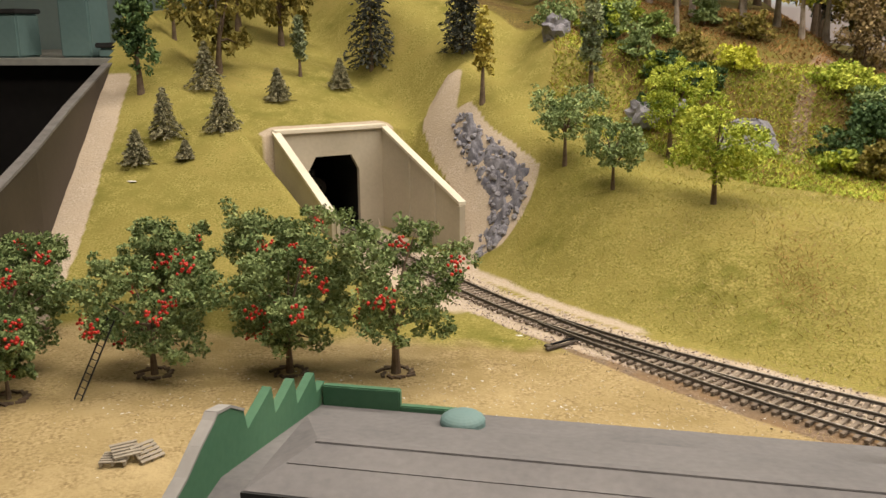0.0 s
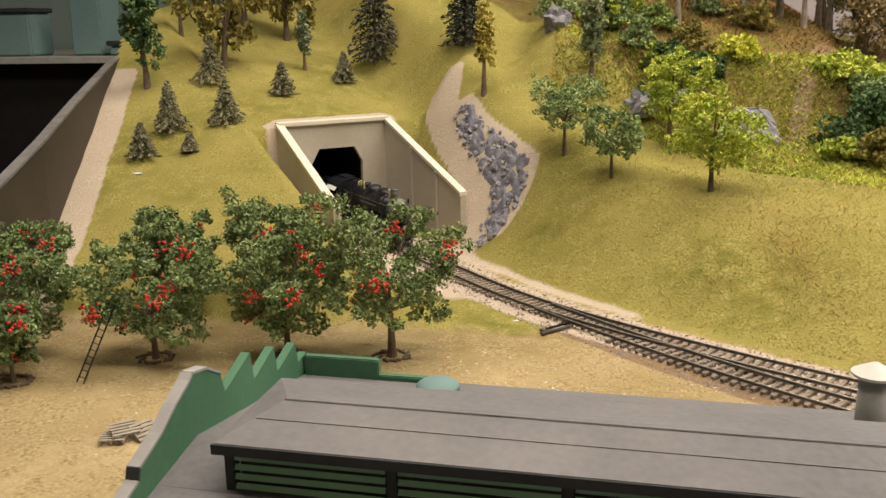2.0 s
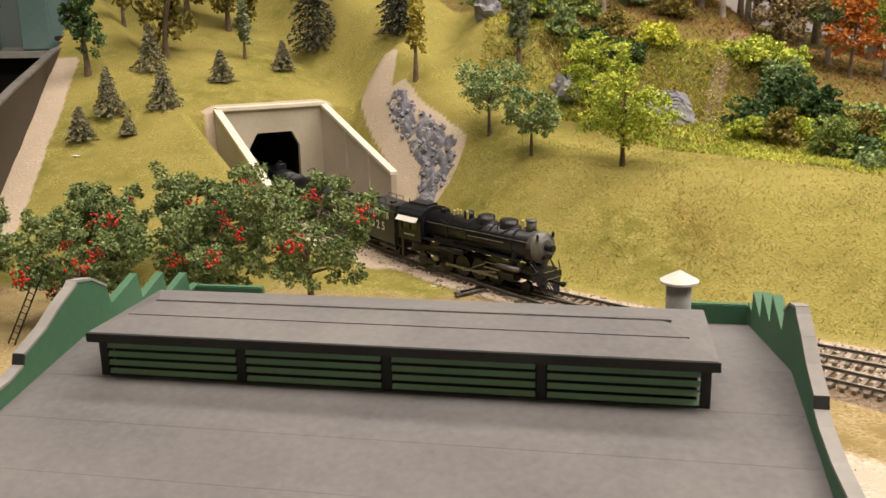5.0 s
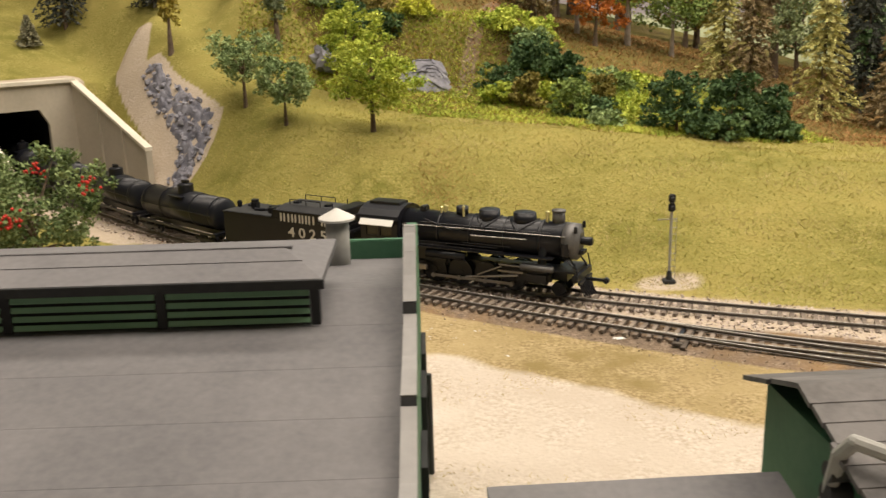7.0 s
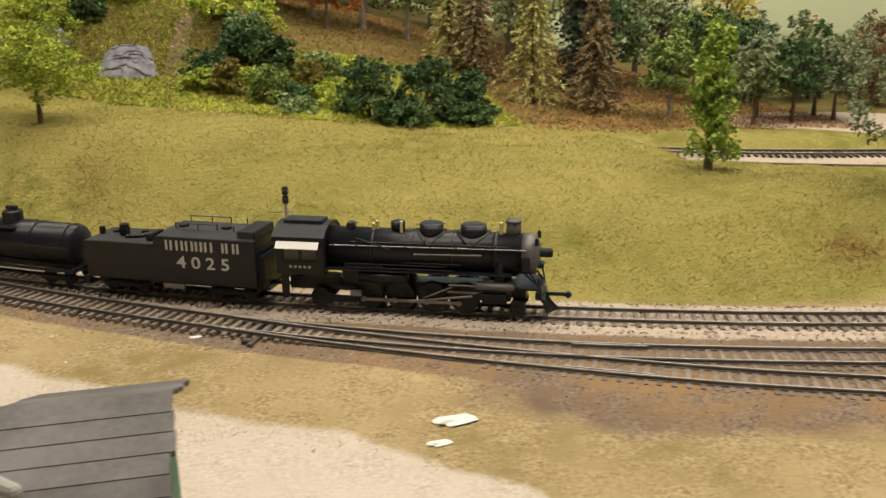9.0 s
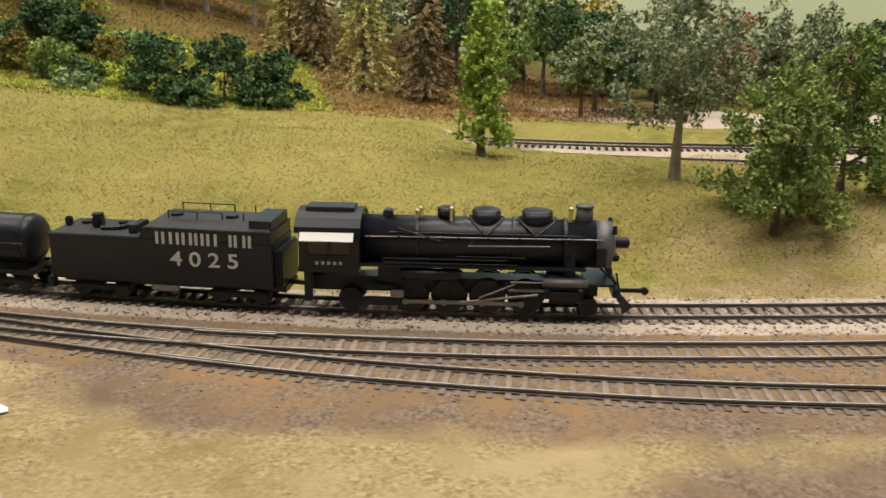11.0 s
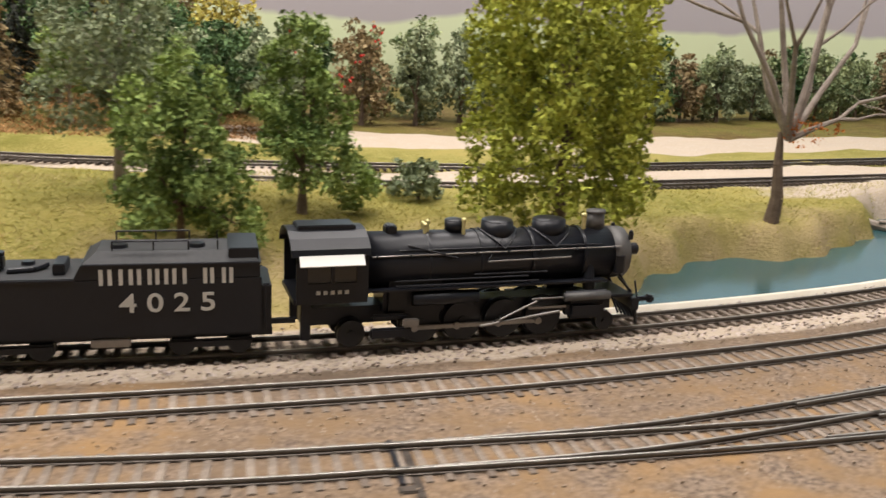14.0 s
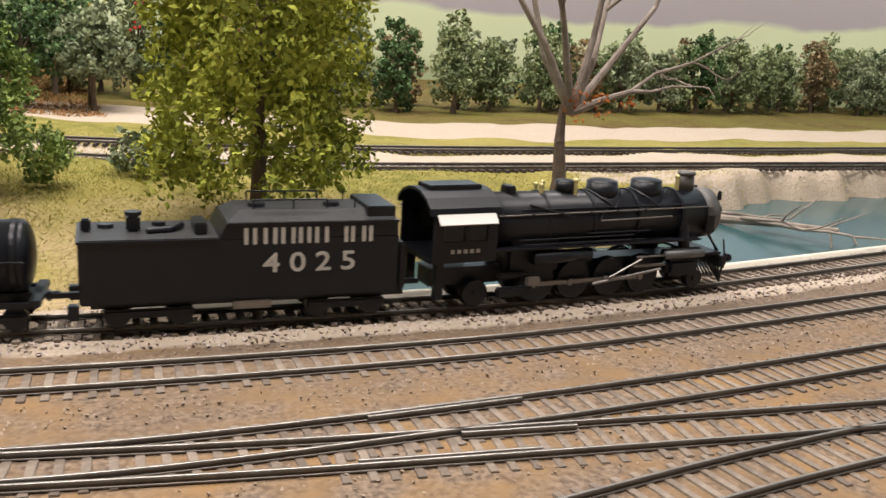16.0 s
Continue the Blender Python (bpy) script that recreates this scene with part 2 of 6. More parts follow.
def side_of(line, x, y):
    """Distance from a line of track, positive beyond it, and the distance along it."""
    x, y = np.ravel(x), np.ravel(y)
    p, best, sign, where = line[::2], np.full(x.shape, 9.0), np.ones(x.shape), np.zeros(x.shape)
    for i in range(0, len(p) - 1):
        d = np.hypot(x - p[i, 0], y - p[i, 1])
        k = d < best
        t = p[i + 1] - p[i]
        c = t[0] * (y - p[i, 1]) - t[1] * (x - p[i, 0])
        best, sign, where = np.where(k, d, best), np.where(k, np.sign(c), sign), np.where(k, i, where)
    return best * sign, where


PORTAL = Vector((-0.234, 0.965, 0))
ALONG = Vector((0.633, -0.774, 0))
ACROSS = Vector((0.774, 0.633, 0))


def ground(x, y):
    x, y = np.asarray(x, float), np.asarray(y, float)
    shp = x.shape
    x, y = x.ravel(), y.ravel()
    u, _ = side_of(MAIN, x, y)
    a = np.interp(x, [-0.25, -0.1, 0.0, 0.15, 0.35, 0.55, 0.7, 0.85, 1.0, 1.3], [0.15, 0.13, 0.105, 0.075, 0.070, 0.046, 0.036, 0.031, 0.026, 0.022])
    w = np.interp(x, [-0.1, 0.0, 0.15, 0.35, 0.45, 0.7, 0.85, 1.2], [0.13, 0.14, 0.16, 0.24, 0.29, 0.22, 0.13, 0.10])
    h = a * sm((u - 0.035) / w)
    # wooded slope behind
    h += np.interp(x, [-0.4, 0.0, 0.5, 0.75, 1.0], [0.10, 0.10, 0.065, 0.02, 0.0]) * sm((y - 0.86) / 0.42)
    h += 0.055 * sm((y - 0.98) / 0.10) * sm((x + 0.06) / 0.08) * sm((0.40 - x) / 0.12)
    h += 0.12 * np.clip(y - 1.1, 0, 0.5) * sm((1.0 - x) / 0.2)
    # hill over the tunnel and orchard slope
    left = 0.43 * np.clip(y - 0.615, 0, 0.62) * sm((y - 0.60) / 0.06) * sm((-u - 0.066) / 0.045)
    h = np.where(u < 0, left * sm((0.06 - x) / 0.1), h)
    pa = (x - PORTAL.x) * ALONG.x + (y - PORTAL.y) * ALONG.y
    pc = (x - PORTAL.x) * ACROSS.x + (y - PORTAL.y) * ACROSS.y
    hill = 0.112 + 0.33 * np.clip(-pa, 0, 0.42)
    behind = (pa < -0.002) & (pa > -0.6)
    over = np.where(behind, sm((0.19 - np.abs(pc)) / 0.13), 0)
    h = h * (1 - over) + np.maximum(hill * over, 0)
    fa, fb = side_of(FAR_A, x, y)[0], side_of(FAR_B, x, y)[0]
    bed = sm((0.075 - np.abs((fa + fb) / 2)) / 0.03) * sm((x - 0.70) / 0.05)
    h = h * (1 - bed) + 0.0205 * bed
    # cutting kept open for the track
    trench = sm((0.178 - pa) / 0.03)
    cut = sm((np.abs(u) - 0.040 - 0.022 * trench) / (0.018 - 0.012 * trench))
    cut = np.where(behind & (np.abs(pc) < 0.2), 1, cut)
    h = h * cut
    # river beyond the track
    river = sm((x - 1.02) / 0.05) * sm((u - 0.016) / 0.006) * sm((np.interp(x, [1.02, 1.07, 1.11, 1.157, 1.222, 1.273, 1.36, 1.445, 1.52, 1.65, 2.2], [0.03, 0.060, 0.108, 0.125, 0.112, 0.108, 0.150, 0.19, 0.19, 0.17, 0.17]) + 0.006 * np.sin(60 * x) + 0.004 * np.sin(143 * x + 1) - u) / 0.032)
    h = h * (1 - river) - 0.020 * river
    # foreground falls away a little
    lump = np.array([noise.fractal(Vector((px * 14, py * 14, 3.1)), 1.0, 2.0, 3) for px, py in zip(x, y)])
    h = h + 0.003 * lump * sm((np.abs(u) - 0.035) / 0.05) * (h > 0.004)
    ys = np.minimum.reduce([np.abs(side_of(q, x, y)[0]) for q in (SIDING, YARD, SPUR, STUB)])
    h = h + 0.0022 * sm((0.05 - ys) / 0.015) * sm((x - 0.30) / 0.1)
    return (h - 0.0048).reshape(shp)


# ---- end of shape ----


# ---- the ground ----
def ground_material():
    m = bpy.data.materials.new("layout_ground")
    m.use_nodes = True
    n, l = m.node_tree.nodes, m.node_tree.links
    b = n["Principled BSDF"]
    tc = n.new("ShaderNodeTexCoord")

    def nz(scale, detail=4):
        q = n.new("ShaderNodeTexNoise")
        q.inputs["Scale"].default_value, q.inputs["Detail"].default_value = scale, detail
        l.new(tc.outputs["Object"], q.inputs["Vector"])
        return q.outputs["Fac"]

    def span(v, lo, hi):
        q = n.new("ShaderNodeMapRange")
        q.inputs["From Min"].default_value, q.inputs["From Max"].default_value = lo, hi
        l.new(v, q.inputs["Value"])
        return q.outputs[0]

    def blend(f, a, c):
        q = n.new("ShaderNodeMix")
        q.data_type = "RGBA"
        l.new(f, q.inputs["Factor"])
        for s_, v in (("A", a), ("B", c)):
            if isinstance(v, tuple):
                q.inputs[s_].default_value = (*v, 1)
            else:
                l.new(v, q.inputs[s_])
        return q.outputs["Result"]

    def soft(name):
        at = n.new("ShaderNodeAttribute")
        at.attribute_name = name
        k = n.new("ShaderNodeMath")
        k.operation = "MULTIPLY_ADD"
        l.new(rough_edge, k.inputs[0])
        k.inputs[1].default_value = 0.7
        l.new(at.outputs["Fac"], k.inputs[2])
        return span(k.outputs[0], 0.72, 0.98)

    rough_edge = nz(26, 7)
    big, mid, fine = span(nz(9), 0.35, 0.65), span(nz(60), 0.35, 0.65), span(nz(520, 6), 0.34, 0.66)
    meadow = blend(mid, blend(big, (0.165, 0.16, 0.034), (0.33, 0.275, 0.085)), blend(fine, (0.18, 0.17, 0.035), (0.38, 0.325, 0.11)))
    straw = blend(mid, blend(big, (0.25, 0.19, 0.08), (0.47, 0.37, 0.20)), blend(fine, (0.23, 0.17, 0.08), (0.47, 0.37, 0.20)))
    sand = blend(mid, (0.47, 0.39, 0.30), blend(fine, (0.40, 0.33, 0.25), (0.56, 0.48, 0.39)))
    lot = blend(mid, blend(big, (0.50, 0.43, 0.35), (0.60, 0.53, 0.45)), blend(fine, (0.44, 0.37, 0.29), (0.62, 0.55, 0.47)))
    dirt = blend(mid, blend(big, (0.15, 0.115, 0.085), (0.29, 0.185, 0.09)), blend(fine, (0.12, 0.09, 0.068), (0.29, 0.22, 0.16)))
    forest = blend(mid, blend(big, (0.15, 0.15, 0.03), (0.10, 0.06, 0.025)), blend(fine, (0.08, 0.07, 0.025), (0.24, 0.18, 0.06)))
    c = meadow
    for name, v in (("forest", forest), ("straw", straw), ("lot", lot), ("dirt", dirt), ("sand", sand)):
        c = blend(soft(name), c, v)
    l.new(c, b.inputs["Base Color"])
    b.inputs["Roughness"].default_value = 0.95
    b.inputs["Specular IOR Level"].default_value = 0.1
    bp = n.new("ShaderNodeBump")
    bp.inputs["Strength"].default_value, bp.inputs["Distance"].default_value = 0.7, 0.0011
    l.new(nz(500, 5), bp.inputs["Height"])
    l.new(bp.outputs[0], b.inputs["Normal"])
    return m


def edge_x(y):
    """The layout's edge beside the aisle."""
    return np.interp(y, [0.50, 0.54, 0.56, 0.71, 0.839, 1.017, 1.5], [-1.2, -0.62, -0.385, -0.423, -0.467, -0.527, -0.70])


def bump_at(x, y, cx, cy, rx, ry):
    return np.exp(-((x - cx) / rx) ** 2 - ((y - cy) / ry) ** 2)


STEP = 0.0055
gx, gy = np.meshgrid(np.arange(-1.1, 2.5, STEP), np.arange(-0.25, 1.75, STEP))
gz = ground(gx, gy)


def on_grid(x, y):
    """Height of the finished ground by its grid."""
    x, y = np.asarray(x, float), np.asarray(y, float)
    i, j = np.clip((y + 0.25) / STEP, 0, gz.shape[0] - 2.001), np.clip((x + 1.1) / STEP, 0, gz.shape[1] - 2.001)
    a, b = i.astype(int), j.astype(int)
    p, q = i - a, j - b
    return (gz[a, b] * (1 - q) + gz[a, b + 1] * q) * (1 - p) + (gz[a + 1, b] * (1 - q) + gz[a + 1, b + 1] * q) * p


ground = on_grid
GU = side_of(MAIN, gx, gy)[0].reshape(gx.shape)
GS = side_of(SIDING, gx, gy)[0].reshape(gx.shape)
GY = side_of(YARD, gx, gy)[0].reshape(gx.shape)
rows_, cols_ = gx.shape
idx = np.arange(rows_ * cols_).reshape(rows_, cols_)
quads = np.stack([idx[:-1, :-1], idx[:-1, 1:], idx[1:, 1:], idx[1:, :-1]], -1).reshape(-1, 4)
zz = gz.ravel()[quads]
xx, yy = gx.ravel()[quads].mean(1), gy.ravel()[quads].mean(1)
pa_ = (xx - PORTAL.x) * ALONG.x + (yy - PORTAL.y) * ALONG.y
pc_ = (xx - PORTAL.x) * ACROSS.x + (yy - PORTAL.y) * ACROSS.y
keep = ~((np.ptp(zz, axis=1) > 0.025) & (np.abs(pa_) < 0.02) & (np.abs(pc_) < 0.05)) & (xx > edge_x(yy))
me = mesh_np("ground", np.stack([gx, gy, gz], -1).reshape(-1, 3), quads[keep])


def layer(name, v):
    at = me.attributes.new(name, "FLOAT", "POINT")
    at.data.foreach_set("value", np.clip(v, 0, 1).ravel().astype(np.float32))


near = np.minimum(np.minimum(np.abs(GS), np.abs(GY)), np.abs(GU))
front = sm((0.03 - GU) / 0.02)
layer("straw", np.maximum(front * sm((0.68 - gy) / 0.12), 0.75 * sm((0.06 - np.abs(GU)) / 0.05) * sm((gx + 0.05) / 0.1) + 0.55 * sm((gx - 0.55) / 0.3) * sm((0.2 - GU) / 0.1)))
layer("forest", sm((gy - np.interp(gx, [-0.2, 0.0, 0.15, 0.35, 0.5, 0.62, 0.7], [1.35, 1.10, 0.93, 0.80, 0.80, 0.84, 0.80])) / 0.05) * sm((gx + 0.25) / 0.15))
lot_edge = np.interp(gx, [0.0, 0.194, 0.258, 0.318, 0.363, 0.395, 0.434, 0.47], [0.43, 0.424, 0.373, 0.327, 0.305, 0.271, 0.235, 0.05])
layer("lot", np.maximum(sm((lot_edge - gy) / 0.05 + 0.45) * sm((gx - 0.0) / 0.05) * (gx < 0.48), sm((0.36 - gy) / 0.04) * sm((-0.10 - gx) / 0.1)))
yardzone = sm((gx - 0.35) / 0.15) * sm((GS + 0.115 - 0.045 * sm((gx - 0.85) / 0.2)) / 0.06) * front
TRAIL = lambda y: np.interp(y, [0.96, 1.02, 1.10, 1.18], [0.247, 0.262, 0.290, 0.325])
trail = sm((0.013 - np.abs(gx - TRAIL(gy))) / 0.008) * sm((gy - 0.955) / 0.02) * sm((1.19 - gy) / 0.03)
layer("dirt", np.maximum(trail, np.maximum(sm((0.034 - near) / 0.014) * (GU < 0.02) * (gy < 0.9), np.maximum(0.85 * yardzone, 0.90 * sm((gx - 0.52) / 0.16) * sm((0.25 - gy) / 0.1)))))
strip = sm((0.024 - np.abs(gx - edge_x(gy) - 0.016)) / 0.010) * sm((gy - 0.55) / 0.02) * sm((1.03 - gy) / 0.03)


def rock_left(y):
    return np.interp(y, [0.838, 0.846, 0.879, 0.905, 0.94, 0.977, 0.999, 1.012], [-0.052, -0.058, -0.055, -0.054, -0.073, -0.096, -0.106, -0.100])


def rock_right(y):
    return np.interp(y, [0.838, 0.861, 0.881, 0.905, 0.956, 0.998, 1.012], [-0.046, -0.024, -0.015, -0.012, -0.054, -0.087, -0.098])


path_left = np.interp(gy, [0.84, 0.877, 0.927, 0.959, 1.002, 1.03, 1.066], [-0.070, -0.075, -0.084, -0.103, -0.129, -0.142, -0.137])
path1 = sm((gx - path_left + 0.008) / 0.008) * sm((rock_right(gy) + 0.014 - gx) / 0.010) * sm((gy - 0.835) / 0.015) * sm((1.066 - gy) / 0.012)
path1 = np.where(gy > 1.012, path1 * sm((-0.100 - gx) / 0.008), path1)
rim_a, rim_c = (gx - PORTAL.x) * ALONG.x + (gy - PORTAL.y) * ALONG.y, (gx - PORTAL.x) * ACROSS.x + (gy - PORTAL.y) * ACROSS.y
rim = sm((0.014 - np.abs(rim_a + 0.010)) / 0.006) * sm((0.085 - np.abs(rim_c)) / 0.015)
path1 = np.maximum(path1, rim)
toe = sm((0.056 - np.abs(GU)) / 0.014) * sm((-0.02 - gx) / 0.05) * sm((gy - 0.66) / 0.06) * (((gx - PORTAL.x) * ALONG.x + (gy - PORTAL.y) * ALONG.y) > -0.012)
outside = ((gx - PORTAL.x) * ALONG.x + (gy - PORTAL.y) * ALONG.y) > -0.012
bank = sm((gy - np.interp(gx, [0.7, 1.0, 1.3, 2.0], [0.86, 0.765, 0.700, 0.70])) / 0.01) * sm((np.interp(gx, [0.7, 1.0, 1.1, 1.3, 2.0], [0.92, 0.94, 0.90, 0.84, 0.83]) - gy) / 0.02) * sm((gx - 0.80) / 0.1)
ballast = sm((0.035 - np.abs(GU)) / 0.01) * 0.75 * outside + sm((0.05 - np.abs(side_of(FAR_B, gx, gy)[0].reshape(gx.shape) - 0.035)) / 0.015) * sm((gx - 0.69) / 0.05)
shoulder = outside * sm((0.016 - np.abs(GU - 0.040)) / 0.016) * sm((0.13 - gx) / 0.06) * 0.8
gravel = 0.8 * sm((0.085 - np.abs(side_of(FAR_B, gx, gy)[0].reshape(gx.shape))) / 0.03) * sm((gx - 1.20) / 0.15)
layer("sand", np.maximum.reduce([gravel, strip, path1, toe, bank, ballast, shoulder, 0.9 * bump_at(gx, gy, 0.355, 0.528, 0.03, 0.016)]))
me.polygons.foreach_set("use_smooth", [True] * len(me.polygons))
tagged(link("ground", me, ground_material()), "modelled ground of grass, straw, sand and bare earth", "ground", kind="structure")

# painted water
me = mesh_np("water", [(0.80, 0.30, -0.0068), (2.5, 0.42, -0.0068), (2.5, 0.80, -0.0068), (0.80, 0.45, -0.0068)], [(0, 1, 2, 3)])
tagged(link("water", me, M["water"]), "still teal painted river beside the track", "river", kind="structure")


# ---- tracks ----
def sweep(line, off, w, z0, z1):
    d = np.gradient(line, axis=0)
    d /= np.hypot(d[:, 0], d[:, 1])[:, None]
    nrm = np.stack([-d[:, 1], d[:, 0]], 1)
    v = []
    for o, z in ((off - w / 2, z0), (off - w / 2, z1), (off + w / 2, z1), (off + w / 2, z0)):
        q = line + nrm * o
        v.append(np.column_stack([q, np.full(len(q), 0.0) + z]))
    v = np.stack(v, 1).reshape(-1, 3)
    n = len(line)
    f = []
    for i in range(n - 1):
        for k in range(4):
            f.append((4 * i + k, 4 * i + (k + 1) % 4, 4 * i + 4 + (k + 1) % 4, 4 * i + 4 + k))
    return v, f


def heights(line, base):
    return base if np.isscalar(base) else base(line)


def rail_mesh(line, off, dz=None):
    v1, f1 = sweep(line, off, 0.0009, -0.0019, 0.0)
    v2, f2 = sweep(line, off, 0.0020, -0.0022, -0.0018)
    v = np.vstack([v1, v2])
    if dz is not None:
        v[:, 2] += np.tile(np.repeat(dz, 4), 2)
    f = f1 + [tuple(k + len(v1) for k in q) for q in f2]
    m = mesh_np("rail", v, f)
    m.materials.append(M["rail"])
    m.materials.append(M["railtop"])
    idx_ = np.zeros(len(f), int)
    idx_[1:len(f1):4] = 1
    m.polygons.foreach_set("material_index", idx_)
    return m


bm = box(B(), -0.0013, 0.0013, -0.0148, 0.0148, -0.0042, -0.0021, bevel=0.0002)
TIE = bpy.data.meshes.new("tie")
bm.to_mesh(TIE)
TIE.materials.append(M["tie_pale"])
TIE_DARK = TIE.copy()
TIE_DARK.materials[0] = M["tie"]
rng = np.random.default_rng(4)


def track(line, label, tie, spacing=0.0066, skip=None, singles=True, dz=None):
    ob = thing("railway_track", label, "track", kind="structure")
    for off in (-0.0087, 0.0087):
        link("rail", rail_mesh(line, off, dz), None, ob)
    d = np.gradient(line, axis=0)
    s_ = np.concatenate([[0], np.cumsum(np.hypot(*np.diff(line, axis=0).T))])
    vs, fs = [], []
    for i, q in enumerate(np.arange(0.004, s_[-1], spacing)):
        x, y = np.interp(q, s_, line[:, 0]), np.interp(q, s_, line[:, 1])
        if skip and skip(x, y):
            continue
        a = math.atan2(np.interp(q, s_, d[:, 1]), np.interp(q, s_, d[:, 0])) + rng.normal(0, 0.02)
        z = 0 if dz is None else float(np.interp(q, s_, dz))
        m = Matrix.Translation((x, y, z + rng.normal(0, 0.0001))) @ Matrix.Rotation(a, 4, "Z")
        if singles and -0.25 < x < 1.42:
            t = new("tie", tie)
            t.parent, t.matrix_basis = ob, m
        else:
            k = len(vs)
            vs += [m @ v.co for v in tie.vertices]
            fs += [[k + j for j in p.vertices] for p in tie.polygons]
    if vs:
        q = bpy.data.meshes.new("ties_beyond")
        q.from_pydata([tuple(v) for v in vs], [], fs)
        tagged(link("ties_beyond", q, tie.materials[0], ob), kind="stuff")
    return ob


def stones(name, line, half, n, material, label, top=-0.0030, size=0.0009, lo=-1, hi=9):
    """Loose ballast stones: tiny four-sided chips."""
    r = np.random.default_rng(len(name) + n)
    k = r.integers(0, len(line) - 1, n)
    d = np.gradient(line, axis=0)
    d /= np.hypot(d[:, 0], d[:, 1])[:, None]
    o = r.uniform(-half, half, n)
    c = line[k] + np.stack([-d[k, 1], d[k, 0]], 1) * o[:, None] + d[k] * r.uniform(-0.002, 0.002, (n, 1))
    ok = (c[:, 0] > lo) & (c[:, 0] < hi)
    c, o = c[ok], o[ok]
    z = np.where(np.abs(o) < 0.018, top, ground(c[:, 0], c[:, 1]) + 0.0004)
    c = np.column_stack([c, z])
    tet = np.array([(1, 0, -0.5), (-0.5, 0.87, -0.5), (-0.5, -0.87, -0.5), (0.1, 0.1, 0.7)])
    v = c[:, None] + tet[None] * (size * r.uniform(0.5, 1.3, (len(c), 1, 1))) * r.choice([-1, 1], (len(c), 1, 3)) + r.normal(0, size * 0.25, (len(c), 4, 3))
    f = np.array([(0, 1, 2), (0, 1, 3), (1, 2, 3), (2, 0, 3)])[None] + 4 * np.arange(len(c))[:, None, None]
    tagged(link(name, mesh_np(name, v.reshape(-1, 3), f.reshape(-1, 3)), material), label, "ballast", kind="stuff")


def near_line(line, d):
    return lambda x, y: np.hypot(line[:, 0] - x, line[:, 1] - y).min() < d


track(MAIN[(MAIN[:, 0] > -0.45)], "main line of steel rail on weathered ties", TIE)
track(SIDING, "siding track of steel rail on dark ties", TIE, skip=near_line(MAIN, 0.011))
track(YARD, "yard track of weathered rail on earth-covered ties", TIE, skip=near_line(SIDING, 0.012))
track(SPUR, "spur track of weathered rail on earth-covered ties", TIE, skip=near_line(YARD, 0.012))
track(STUB, "stub yard track of weathered rail", TIE, skip=near_line(SPUR, 0.012))
for far in (FAR_A, FAR_B):
    far = far[far[:, 0] > 0.66]
    hz = np.full(len(far), 0.020)
    track(far, "distant double track line on grey ballast", TIE_DARK, singles=False, dz=hz)
stones("main_ballast", MAIN, 0.030, 26000, M["stone"], "pale pinkish-grey ballast of the main line", lo=-0.2, hi=1.6)
stones("siding_ballast", SIDING, 0.034, 6000, M["stone_brown"], "brown ballast and cinders of the siding", size=0.0006, lo=0.0, hi=1.6)
stones("yard_ballast", YARD, 0.040, 4500, M["stone_brown"], "brown earth and cinders of the yard", size=0.0006, lo=0.3, hi=1.6)


def short_rail(line, off, x0, x1, label):
    q = line[(line[:, 0] > x0) & (line[:, 0] < x1)]
    if len(q) > 3:
        tagged(link("guard_rail", rail_mesh(q, off), None), label, "guard rail")


for line, off, x0, x1 in ((YARD, 0.0066, 1.03, 1.085), (SPUR, -0.0066, 1.02, 1.075), (SIDING, 0.0066, 0.49, 0.53), (YARD, -0.0066, 0.48, 0.525), (SPUR, 0.0060, 1.05, 1.09)):
    short_rail(line, off, x0, x1, "short worn guard rail in a turnout")
for x, y, a in ((0.036, 0.634, -45), (0.331, 0.430, -28), (0.873, 0.203, -12)):
    t = thing("switch_machine", "dark ties and throw bar of a turnout", "switch machine", "turnout machines", at=pose(x, y, -0.003, 0, 0, a))
    part("throw_bar", box(B(), -0.001, 0.001, -0.014, 0.016, 0, 0.0012, bevel=0.0002), M["black"], t)
    part("head_block", box(B(), 0.003, 0.006, -0.022, 0.013, -0.001, 0.0006, bevel=0.0002), M["tie"], t)
    part("motor_case", box(B(), -0.002, 0.004, -0.019, -0.015, -0.0008, 0.0012, bevel=0.0004), M["tie"], t)

# ---- tunnel portal ----
rot = Matrix(((ACROSS.x, -ALONG.x, 0, PORTAL.x), (ACROSS.y, -ALONG.y, 0, PORTAL.y), (0, 0, 1, 0), (0, 0, 0, 1)))  # x across, y inwards


def pt(a, b, c):
    return rot @ Vector((a, b, c))


